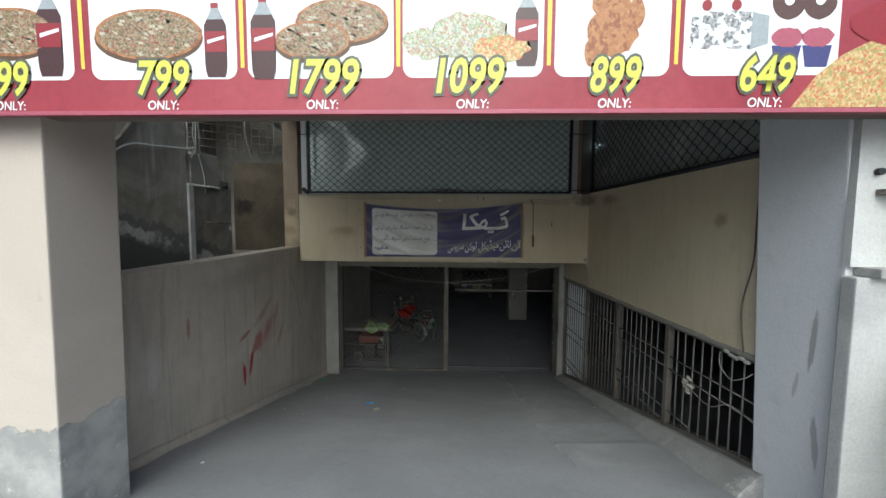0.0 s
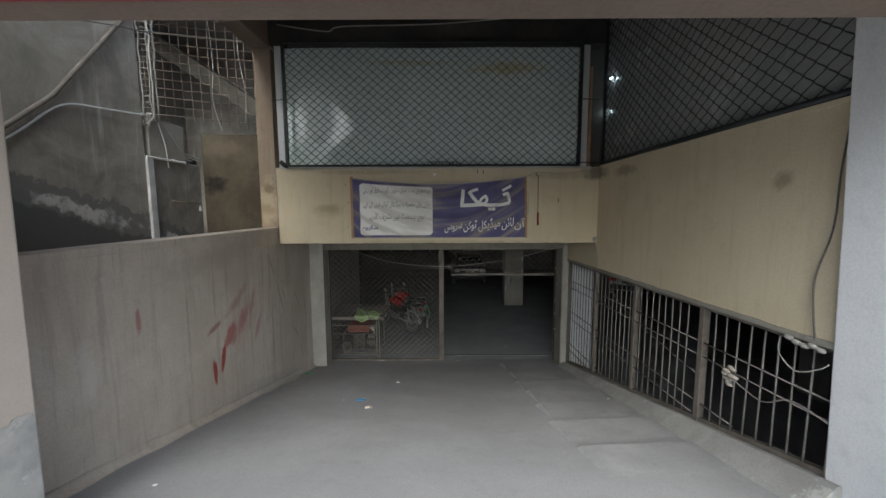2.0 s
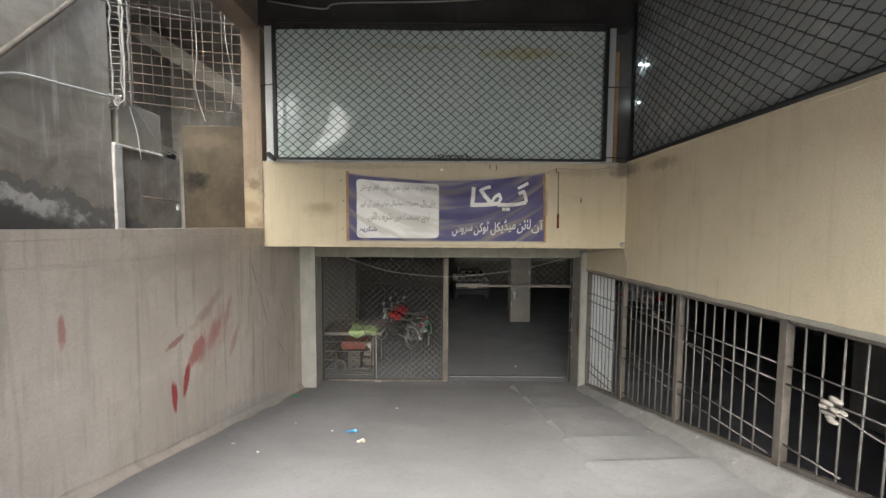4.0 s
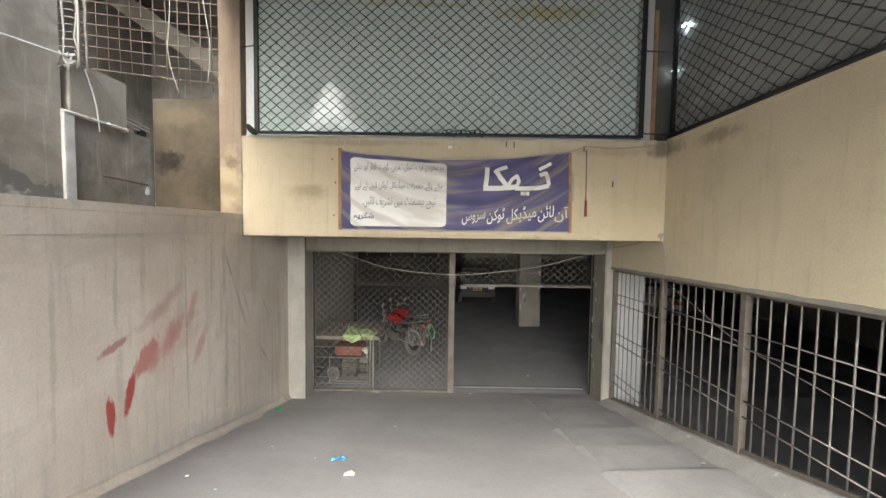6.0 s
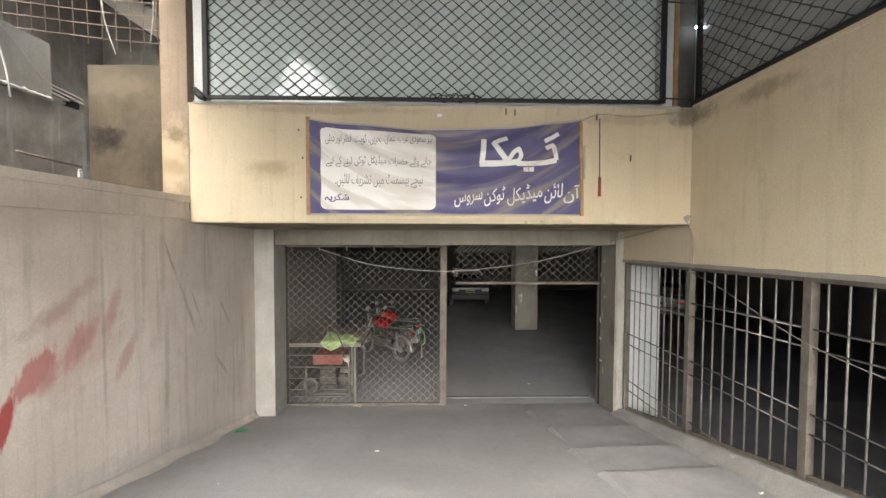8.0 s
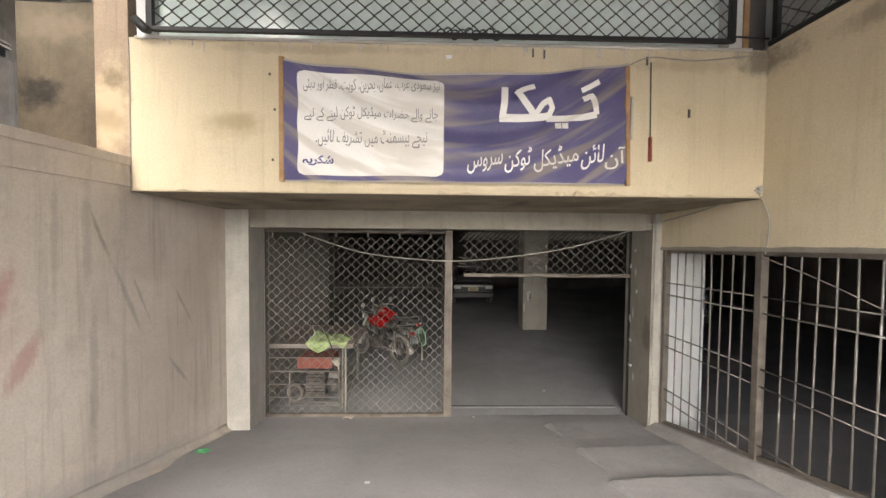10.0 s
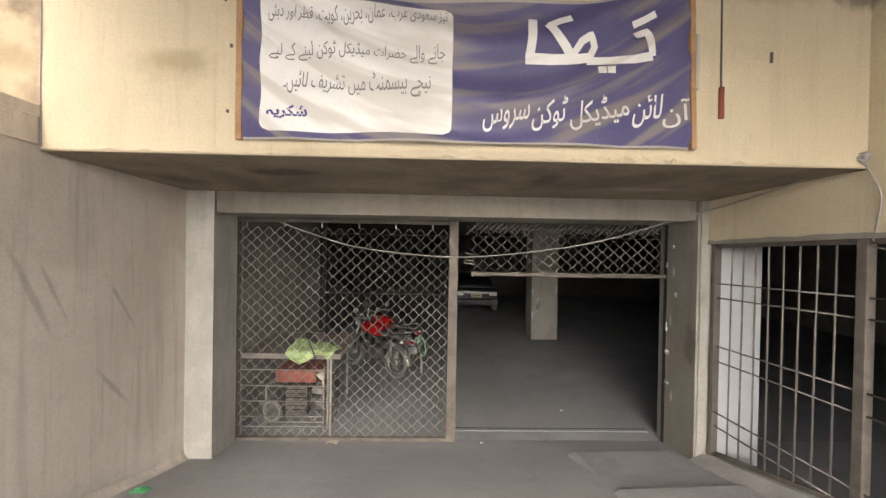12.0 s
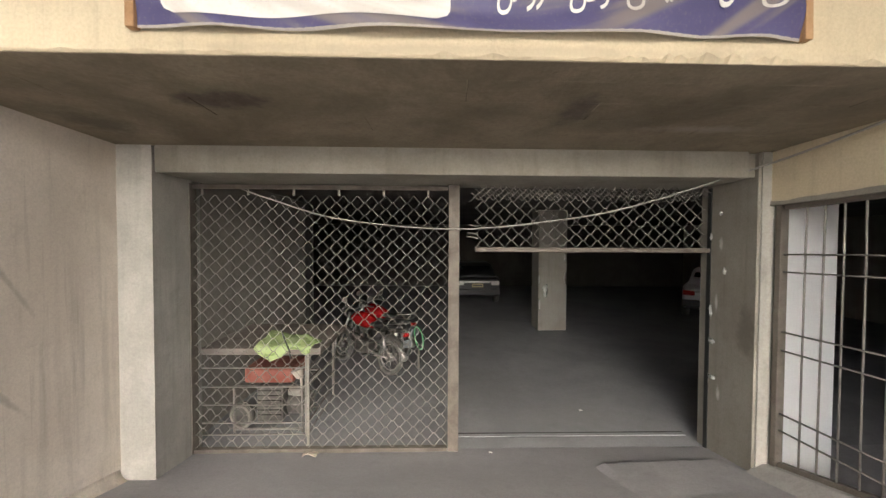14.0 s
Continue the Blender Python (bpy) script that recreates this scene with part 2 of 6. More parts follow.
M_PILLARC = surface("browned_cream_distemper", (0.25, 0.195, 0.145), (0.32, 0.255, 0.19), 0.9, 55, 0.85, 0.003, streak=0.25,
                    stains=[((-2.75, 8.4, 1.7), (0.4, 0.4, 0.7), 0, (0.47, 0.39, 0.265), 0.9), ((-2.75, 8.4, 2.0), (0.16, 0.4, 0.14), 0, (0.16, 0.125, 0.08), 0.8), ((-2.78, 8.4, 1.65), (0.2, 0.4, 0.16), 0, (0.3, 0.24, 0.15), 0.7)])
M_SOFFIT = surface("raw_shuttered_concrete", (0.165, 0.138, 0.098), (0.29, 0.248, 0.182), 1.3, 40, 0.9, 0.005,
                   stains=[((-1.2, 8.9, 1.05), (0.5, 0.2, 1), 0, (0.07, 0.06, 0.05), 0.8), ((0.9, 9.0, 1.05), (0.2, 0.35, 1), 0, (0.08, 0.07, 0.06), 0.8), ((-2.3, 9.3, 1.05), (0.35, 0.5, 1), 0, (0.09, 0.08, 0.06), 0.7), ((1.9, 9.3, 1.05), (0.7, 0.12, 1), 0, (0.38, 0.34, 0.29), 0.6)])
M_COLUMN = surface("cement_render_grey", (0.265, 0.246, 0.208), (0.335, 0.315, 0.272), 1.6, 60, 0.85, 0.004, streak=0.2, stains=[((2.86, 10.3, -1.3), (0.1, 0.05, 0.12), 0, (0.66, 0.64, 0.6), 0.9), ((2.86, 10.35, -0.4), (0.1, 0.04, 0.14), 0, (0.66, 0.64, 0.6), 0.9), ((2.86, 10.3, 0.2), (0.1, 0.05, 0.1), 0, (0.66, 0.64, 0.6), 0.9), ((-2.38, 10.3, -0.5), (0.1, 0.08, 0.1), 0, (0.2, 0.18, 0.16), 0.7), ((2.85, 9.95, -0.6), (0.3, 0.2, 0.4), 0, (0.14, 0.12, 0.1), 0.7)])
M_KERB = surface("scuffed_cement_kerb", (0.30, 0.29, 0.275), (0.40, 0.388, 0.37), 2.6, 60, 0.85, 0.004, wear=(0.46, 0.45, 0.43))
M_BPLASTER = surface("dull_basement_plaster", (0.29, 0.27, 0.235), (0.37, 0.35, 0.31), 1.4, 55, 0.9, 0.004, streak=0.2)
M_CHALK = surface("patchy_whitewash", (0.52, 0.52, 0.50), (0.70, 0.70, 0.68), 3.5, 50, 0.9, 0.006, wear=(0.42, 0.41, 0.39))
M_MORTAR = surface("spilt_white_mortar", (0.66, 0.655, 0.63), (0.80, 0.795, 0.77), 6, 50, 0.9, 0.006)
# concrete with the shade under the stair put into its colour
M_STAIR_SHADE = surface("shaded_stair_concrete", (0.10, 0.092, 0.075), (0.165, 0.15, 0.125), 1.8, 40, 0.9, 0.006)
M_STRIP = surface("pale_cement_strip", (0.33, 0.315, 0.28), (0.42, 0.405, 0.365), 2.5, 60, 0.85, 0.004, streak=0.2)
M_LIME = surface("whitewashed_cement", (0.43, 0.413, 0.37), (0.54, 0.522, 0.475), 2.5, 60, 0.85, 0.004, streak=0.2)
M_PILLAR_L = surface("beige_painted_pillar", (0.475, 0.432, 0.39), (0.535, 0.49, 0.44), 0.9, 70, 0.75, 0.003)
M_PLINTH = surface("bare_cement_patch", (0.30, 0.295, 0.285), (0.44, 0.43, 0.41), 3.0, 50, 0.9, 0.006, wear=(0.5, 0.48, 0.46))
M_PILLAR_R = surface("pale_grey_painted_pillar", (0.76, 0.765, 0.775), (0.81, 0.815, 0.82), 0.9, 70, 0.7, 0.002,
                     stains=[((2.88, 3.93, 1.0), (0.3, 0.042, 0.42), 6, (0.40, 0.39, 0.38), 0.9, 0.3), ((2.9, 3.9, 0.3), (0.3, 0.05, 0.4), -5, (0.42, 0.41, 0.40), 0.9, 0.3), ((2.9, 4.05, 0.65), (0.3, 0.03, 0.2), 10, (0.5, 0.49, 0.47), 0.8, 0.3)])
M_WHITE = surface("white_painted_wall", (0.52, 0.515, 0.50), (0.60, 0.595, 0.575), 1.4, 60, 0.8, 0.004, stains=[((3.15, 3.6, 2.1), (0.16, 0.3, 0.35), 0, (0.5, 0.36, 0.18), 0.6)])
M_PEEL = surface("peeling_whitewash", (0.40, 0.395, 0.385), (0.50, 0.495, 0.48), 2.0, 50, 0.85, 0.006, wear=(0.36, 0.35, 0.33))


def flaking_plaster():
    """Rough cement render; its lower part has come off along a ragged slanting line."""
    n = Nodes("rough_cement_plaster")
    col = n.mix(n.span(n.noise(1.3, 8, 0.65, distort=0.6), 0.3, 0.7), (0.20, 0.185, 0.16), (0.38, 0.352, 0.31))
    col = n.mix(n.span(n.noise(30, 4, 0.65), 0.4, 0.8, 0.0, 0.35), col, (0.2, 0.19, 0.18))
    run = n.noise(6.0, 5, 0.6, stretch=(1.5, 1.5, 0.12))
    col = n.mix(n.span(run, 0.55, 0.75, 0.0, 0.4), col, (0.6, 0.58, 0.55))
    sep = n.t.nodes.new("ShaderNodeSeparateXYZ")
    n.link(n.pos, sep.inputs[0])
    line = n.maths("ADD", sep.outputs["Z"], n.maths("MULTIPLY", n.maths("SUBTRACT", sep.outputs["Y"], 6.1), 0.30))
    line = n.maths("ADD", line, n.maths("MULTIPLY", n.maths("SUBTRACT", n.noise(3.5, 8, 0.7), 0.5), 0.55))
    col = n.mix(n.span(line, 2.10, 2.06, 0.0, 0.9), col, (0.19, 0.185, 0.18))
    chalk = n.maths("MULTIPLY", n.span(line, 1.95, 1.90), n.span(line, 1.74, 1.80))
    col = n.mix(n.maths("MULTIPLY", chalk, n.span(n.noise(2.2, 6, 0.6, shift=(2, 1, 0)), 0.42, 0.56)), col, (0.58, 0.57, 0.55))
    col = n.mix(n.span(line, 1.74, 1.68, 0.0, 0.85), col, (0.12, 0.118, 0.115))
    h = n.maths("ADD", n.noise(9, 8, 0.7), n.span(line, 2.06, 2.10))
    return n.finish(col, 0.92, h, 0.02, 0.0, 0.25)


def bare_foot():
    """Beige paint that has come off in a ragged line near the ground, with a few chips above."""
    n = Nodes("beige_painted_pillar_bare_foot")
    col = n.mix(n.span(n.noise(0.9, 7, 0.6, distort=0.4), 0.32, 0.68), (0.505, 0.44, 0.38), (0.565, 0.50, 0.435))
    col = n.mix(n.span(n.noise(70, 4), 0.4, 0.8, 0.0, 0.2), col, (0.3, 0.27, 0.24))
    col = n.mix(n.span(n.noise(2.6, 8, 0.7, shift=(4, 1, 2)), 0.66, 0.70, 0.0, 0.5), col, (0.36, 0.34, 0.31))
    sep = n.t.nodes.new("ShaderNodeSeparateXYZ")
    n.link(n.pos, sep.inputs[0])
    line = n.maths("ADD", sep.outputs["Z"], n.maths("MULTIPLY", n.maths("SUBTRACT", n.noise(4.5, 8, 0.65), 0.5), 0.3))
    cement = n.mix(n.span(n.noise(3.0, 8, 0.65, shift=(2, 0, 5)), 0.35, 0.65), (0.30, 0.295, 0.285), (0.47, 0.46, 0.44))
    cement = n.mix(n.span(n.noise(6.0, 8, 0.7, shift=(7, 3, 1)), 0.60, 0.64), cement, (0.52, 0.50, 0.475))
    col = n.mix(n.span(line, 0.46, 0.445), col, cement)
    h = n.maths("ADD", n.maths("MULTIPLY", n.noise(60, 4), 0.15), n.span(line, 0.445, 0.46))
    return n.finish(col, 0.82, h, 0.006, 0.0, 0.3)


M_NEIGH = flaking_plaster()
M_PILLAR_FOOT = bare_foot()
M_BROWN = surface("weathered_brown_board", (0.066, 0.054, 0.037), (0.105, 0.086, 0.06), 1.0, 50, 0.85, 0.004, streak=0.25, stains=[((-4.1, 9.1, 2.12), (0.42, 0.4, 0.26), 0, (0.016, 0.014, 0.012), 0.95), ((-3.3, 9.1, 1.9), (0.6, 0.4, 0.9), 0, (0.045, 0.036, 0.025), 0.7), ((-3.9, 9.1, 2.8), (0.7, 0.4, 0.25), 0, (0.12, 0.10, 0.072), 0.7)])
M_CEIL = surface("stained_ceiling_plaster", (0.20, 0.155, 0.12), (0.26, 0.205, 0.165), 0.9, 40, 0.9, 0.004)
# almost black, for the band between window and ceiling
M_DARKBEAM = surface("black_beam", (0.035, 0.033, 0.032), (0.06, 0.056, 0.052), 1.2, 40, 0.85, 0.004)
# plaster toned down so the deep basement goes dark; the gloom is in the colour
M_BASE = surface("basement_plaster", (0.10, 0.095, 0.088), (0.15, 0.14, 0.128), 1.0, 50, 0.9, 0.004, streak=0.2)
M_STEEL = surface("rusty_brown_painted_steel", (0.13, 0.113, 0.095), (0.195, 0.173, 0.148), 6.0, 80, 0.6, 0.001, metal=0.2)
M_BAR = surface("dull_grey_painted_bar", (0.17, 0.16, 0.145), (0.24, 0.225, 0.205), 9.0, 80, 0.65, 0.001, metal=0.0, wear=(0.42, 0.40, 0.37))
M_LATTICE = surface("galvanised_lattice", (0.24, 0.228, 0.202), (0.33, 0.314, 0.28), 8.0, 80, 0.6, 0.001, metal=0.2)
M_BLACK = plain("black_painted_steel", (0.018, 0.02, 0.02), 0.5)
M_WIREBLACK = plain("black_wire", (0.03, 0.033, 0.031), 0.5)
M_CABLE = plain("grey_cable", (0.33, 0.315, 0.29), 0.6)
M_CABLE_DARK = plain("dark_cable", (0.10, 0.09, 0.08), 0.6)
M_REBAR = surface("rusty_rebar", (0.15, 0.11, 0.085), (0.24, 0.19, 0.15), 10, 80, 0.8, 0.001)
M_WOOD = surface("pale_wood_batten", (0.34, 0.20, 0.10), (0.44, 0.28, 0.15), 6, 60, 0.7, 0.001)
M_ALU = plain("white_aluminium", (0.62, 0.63, 0.62), 0.35)
M_WPANEL = plain("white_sheet_panel", (0.84, 0.84, 0.85), 0.5, vary=0.1)

# ---- the setting ----
FLOOR_Z = -1.96
CEIL_Z = 4.76
PROFILE = [(-400, 0.25), (-20, 0.25), (1.4, 0.25), (1.9, 0.2), (4.5, -0.48), (9.85, -1.83), (10.5, FLOOR_Z), (40, FLOOR_Z)]


def ground_z(y):
    for (a, za), (b, zb) in zip(PROFILE, PROFILE[1:]):
        if y <= b:
            return za + (zb - za) * (y - a) / (b - a)
    return FLOOR_Z


def sheet(xs, ys, z_of, bump=0.0):
    bm = bm_new()
    rows = [[bm.verts.new((x, y, z_of(x, y) + (bump * noise.noise((x * 1.7, y * 1.7, 3)) if bump else 0))) for x in xs] for y in ys]
    for a, b in zip(rows, rows[1:]):
        for k in range(len(xs) - 1):
            bm.faces.new((a[k], a[k + 1], b[k + 1], b[k])).smooth = True
    return bm


def steps(a, b, d):
    n = max(1, round((b - a) / d))
    return [a + (b - a) * i / n for i in range(n + 1)]


structure("ground", sheet([-400, -60, -12, -6, -4, -2.6, 0, 3, 6, 12, 60, 400], [-400, -60, -20, -8, -3, 0, 1.4, 1.9, 2.6, 3.6], lambda x, y: ground_z(y)), M_FLOOR, "grey dusty cement forecourt at street level", "ground")
structure("ramp_floor", sheet(steps(-2.68, 3.0, 0.2), steps(3.6, 10.5, 0.2), lambda x, y: ground_z(y), 0.012), M_FLOOR, "sloping grey cement ramp covered in dust", "ramp")
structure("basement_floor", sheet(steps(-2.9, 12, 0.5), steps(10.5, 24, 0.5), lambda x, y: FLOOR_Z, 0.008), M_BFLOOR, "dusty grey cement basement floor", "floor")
structure("basement_floor_side", sheet(steps(3.15, 12, 0.6), steps(2.5, 10.5, 0.6), lambda x, y: FLOOR_Z), M_FLOOR, "dusty grey cement floor beside the ramp", "floor")


def prism(plan, z0, z1):
    bm = bm_new()
    return add_loft(bm, [[(x, y, z) for x, y in plan] for z in (z0, z1)], False)


# left retaining wall with a coping lip and a scored line
bm = bm_new()
add_box(bm, -2.86, -2.62, 3.95, 9.86, -2.1, 1.05)
add_box(bm, -2.86, -2.606, 3.95, 8.4, 1.085, 1.262, 0.004)
add_box(bm, -2.86, -2.626, 3.95, 8.42, 1.05, 1.085)
add_box(bm, -2.87, -2.595, 3.95, 8.40, 1.262, 1.335, 0.006)
structure("wall_left", bm, M_LEFT, "grey-beige rendered ramp wall with red paint smears and run marks")
cove = []
for y in steps(4.08, 9.83, 0.1):
    w, hh = 0.11 + 0.05 * noise.noise((y * 1.9, 7, 0)), 0.09 + 0.04 * noise.noise((y * 2.3, 3, 0))
    cove.append([(-2.7, y, ground_z(y) - 0.05)] + [(-2.618 + w * (1 - math.cos(a)), y, ground_z(y) - 0.006 + hh * (1 - math.sin(a))) for a in (0.0, 0.4, 0.8, 1.2, 1.57)] + [(-2.6 + w, y, ground_z(y) - 0.05)])
structure("wall_left_foot", add_loft(bm_new(), cove), M_LEFT, "rough dusty cement fillet along the foot of the wall", "fillet")
structure("wall_left_inner", box(-2.86, -2.622, 8.42, 9.86, 1.05, 1.2), M_LEFT, "grey-beige rendered wall end")

# right wall: cream band above the barred openings, and the low kerb under them
bm = bm_new()
add_loft(bm, [[(2.95, y, 0.683 - 0.026 * (y - 4.4)), (3.13, y, 0.683 - 0.026 * (y - 4.4)), (3.13, y, 2.36), (2.95, y, 2.36)] for y in (4.3, 8.4)], False)
add_box(bm, 2.94, 3.14, 4.3, 8.4, 2.33, 2.372, 0.004)
add_loft(bm, [[(2.95, y, 0.683 - 0.026 * (y - 4.4)), (3.13, y, 0.683 - 0.026 * (y - 4.4)), (3.13, y, 1.04), (2.95, y, 1.04)] for y in (8.401, 9.86)], False)
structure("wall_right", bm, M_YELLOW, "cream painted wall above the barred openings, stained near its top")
strip = [[(2.935, y, 0.672 - 0.026 * (y - 4.4)), (3.05, y, 0.672 - 0.026 * (y - 4.4)), (3.05, y, 0.72 - 0.026 * (y - 4.4) + 0.01 * noise.noise((y * 4, 0, 0))), (2.935, y, 0.712 - 0.026 * (y - 4.4) + 0.014 * noise.noise((y * 5, 2, 0)))] for y in steps(4.32, 9.84, 0.08)]
structure("ledge_right", add_loft(bm_new(), strip, False), M_COLUMN, "rough grey cement ledge above the barred openings", "ledge")
bm = bm_new()
for i in range(20):
    y0, y1 = 4.3 + i * 0.28, 4.3 + (i + 1) * 0.28
    y1 = min(y1, 9.86)
    z0, z1 = -0.20 - 0.272 * (y0 - 4.3), -0.20 - 0.272 * (y1 - 4.3)
    f0, f1 = 2.74 + 0.03 * noise.noise((y0 * 1.3, 2, 0)), 2.74 + 0.03 * noise.noise((y1 * 1.3, 2, 0))
    v = [bm.verts.new(p) for p in ((f0, y0, ground_z(y0) - 0.02), (3.15, y0, z0 - 0.9), (3.15, y0, z0 - 0.035), (2.93, y0, z0 - 0.035), (f1, y1, ground_z(y1) - 0.02), (3.15, y1, z1 - 0.9), (3.15, y1, z1 - 0.035), (2.93, y1, z1 - 0.035))]
    for q in ((0, 1, 2, 3), (4, 7, 6, 5), (3, 2, 6, 7), (0, 3, 7, 4), (1, 5, 6, 2)):
        bm.faces.new([v[k] for k in q])
bmesh.ops.remove_doubles(bm, verts=bm.verts, dist=0.001)
structure("kerb_right", bm, M_KERB, "low sloping cement kerb along the ramp under the bars", "kerb")
structure("wall_right_foot", box(3.02, 3.14, 4.3, 9.86, -2.1, -1.75), M_BASE, "cement wall under the kerb")

# beam over the gate, its raw underside, the cream pillar


def soffit_z(y):
    return 1.046 - 0.032 * (y - 8.413)


bm = bm_new()
secs = []
for i in range(186):
    x = -2.6 + 5.55 * i / 185
    c = 0.006 + 0.024 * max(0.0, noise.noise((x * 9, 1, 0))) + (0.045 * abs(noise.noise((x * 16, 2, 0))) if 0.9 < x < 1.7 else 0.0)
    w = 0.004 * noise.noise((x * 2.5, 4, 0))
    secs.append([(x, 8.62, 1.05), (x, 8.62, 2.35), (x, 8.4, 2.35), (x, 8.4 + w, 1.7), (x, 8.4, 1.05 + c * 1.5), (x, 8.4 + c, 1.05)])
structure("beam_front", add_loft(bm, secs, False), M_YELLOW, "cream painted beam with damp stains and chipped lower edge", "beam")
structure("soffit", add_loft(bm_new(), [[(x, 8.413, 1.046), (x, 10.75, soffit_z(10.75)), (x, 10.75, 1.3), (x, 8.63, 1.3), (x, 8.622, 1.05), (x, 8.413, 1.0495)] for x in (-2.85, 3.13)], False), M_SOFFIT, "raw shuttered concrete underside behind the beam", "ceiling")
for k in range(4):
    y = 8.6 + 0.27 * k
    part("board_seam", add_loft(bm_new(), [[(x, y + 0.012 * noise.noise((x * 1.5, k, 0)), soffit_z(y) + 0.003), (x, y + 0.012 + 0.012 * noise.noise((x * 1.5, k, 0)), soffit_z(y) + 0.003), (x, y + 0.006, soffit_z(y) - 0.001 + 0.004 * noise.noise((x * 5, k, 1)))] for x in steps(-2.55, 2.9, 0.15)], False), M_SOFFIT, bpy.data.objects["soffit"])
for k in range(7):
    x = -2.1 + 0.78 * k + 0.1 * math.sin(k * 4)
    part("board_joint", tube([(x, 8.6 + 0.27 * (k % 3), soffit_z(8.6 + 0.27 * (k % 3)) + 0.001), (x + 0.01, 8.87 + 0.27 * (k % 3), soffit_z(8.87 + 0.27 * (k % 3)) + 0.001)], 0.004, 5), M_SOFFIT, bpy.data.objects["soffit"])
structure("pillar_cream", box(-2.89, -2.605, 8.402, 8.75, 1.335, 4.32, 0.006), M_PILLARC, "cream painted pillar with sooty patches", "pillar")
structure("beam_side", box(-2.92, -2.6, 3.6, 8.4, 4.3, 4.8, 0.01), M_CEIL, "brownish plastered beam along the open side", "beam")
structure("ceiling_ramp", box(-2.6, 3.6, 3.6, 8.6, CEIL_Z, 5.0), M_CEIL, "brown stained plaster ceiling over the ramp", "ceiling")
structure("beam_dark", box(-2.6, 2.95, 8.36, 8.6, 4.34, CEIL_Z), M_DARKBEAM, "black beam above the window", "beam")

# gate surround
structure("column_gate_left", prism([(-2.62, 9.84), (-2.33, 9.84), (-2.335, 9.86), (-2.62, 9.86)], -2.1, 1.05), M_LIME, "pale cement column beside the lattice gate", "column")
bm = prism([(-2.62, 9.861), (-2.34, 9.861), (-2.415, 10.6), (-2.62, 10.6)], -2.1, 1.05)
structure("column_reveal_left", bm, M_LIME, "grey cement reveal of the gate column", "column")
structure("column_gate_right", prism([(2.845, 9.86), (3.13, 9.86), (3.13, 10.6), (2.9, 10.6)], -2.1, 1.05), M_COLUMN, "grey cement column with a chipped sooty edge", "column")
structure("column_strip_right", box(2.87, 3.0, 9.843, 9.858, -1.9, 1.0), M_STRIP, "pale cement strip on the gate column", "column")
structure("lintel", box(-2.31, 2.74, 9.842, 10.62, 0.775, 1.053, 0.008), M_COLUMN, "plain grey cement lintel over the gate", "beam")
structure("lintel_end", box(2.742, 2.9, 9.9, 10.62, 0.79, 1.05), M_COLUMN, "grey cement end of the lintel", "beam")
structure("threshold", box(0.28, 2.86, 10.72, 10.775, -2.0, -1.952, 0.003), M_BFLOOR, "low cement threshold across the open gate", "threshold")

chips = random.Random(11)
for y, z, w, h in ((10.44, 0.27, 0.03, 0.05), (10.43, -0.5, 0.03, 0.07), (10.40, -0.8, 0.05, 0.03), (10.38, -1.17, 0.06, 0.025), (10.23, -0.07, 0.025, 0.04), (10.3, 0.5, 0.02, 0.03)):
    bm = add_ellipsoid(bm_new(), (2.82 + 0.108 * (y - 9.86), y, z), (0.006, w * 0.7, h * 0.7), 10, 6)
    for v in bm.verts:
        v.co += Vector((0, chips.uniform(-0.4, 0.4) * w, chips.uniform(-0.4, 0.4) * h))
    part("chip", bm, M_CHALK, bpy.data.objects["column_gate_right"], "pale chipped plaster")

# dark strip in place of a sunken gap behind the threshold
part("gap", box(0.28, 2.86, 10.776, 10.80, -2.0, FLOOR_Z + 0.006), M_DARKBEAM, bpy.data.objects["threshold"], "dark strip along the threshold joint")

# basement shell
# far walls and ceiling take the darkened plaster, nearer ones the paler one
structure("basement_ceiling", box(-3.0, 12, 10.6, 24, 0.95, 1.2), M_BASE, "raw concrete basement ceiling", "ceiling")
structure("basement_ceiling_side", box(3.14, 12, 2.4, 10.6, 0.8, 1.06), M_BPLASTER, "raw concrete ceiling beside the ramp", "ceiling")
structure("basement_wall_left", box(-2.95, -2.55, 10.62, 14.1, -2.1, 0.95), M_BPLASTER, "dull plastered basement wall")
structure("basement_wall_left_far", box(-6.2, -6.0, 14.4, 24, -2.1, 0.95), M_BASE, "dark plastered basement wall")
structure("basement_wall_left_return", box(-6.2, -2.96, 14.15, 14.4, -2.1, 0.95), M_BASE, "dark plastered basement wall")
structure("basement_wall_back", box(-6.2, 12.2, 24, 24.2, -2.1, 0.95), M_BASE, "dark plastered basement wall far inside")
structure("basement_floor_left", box(-6.0, -2.9, 14.4, 24, -2.1, FLOOR_Z), M_BFLOOR, "dusty cement floor", "floor")
structure("basement_ceiling_left", box(-6.0, -3.0, 14.4, 24, 0.95, 1.2), M_SOFFIT, "raw concrete ceiling", "ceiling")
structure("basement_wall_right", box(12, 12.2, 2.3, 24, -2.1, 0.95), M_BPLASTER, "dark plastered basement wall")
structure("basement_wall_front", box(3.14, 12, 2.2, 2.4, -2.1, 0.9), M_BPLASTER, "dark plastered basement wall")
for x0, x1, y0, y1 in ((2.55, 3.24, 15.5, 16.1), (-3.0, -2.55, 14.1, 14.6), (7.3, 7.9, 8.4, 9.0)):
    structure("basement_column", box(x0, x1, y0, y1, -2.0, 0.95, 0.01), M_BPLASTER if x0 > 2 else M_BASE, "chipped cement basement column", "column")

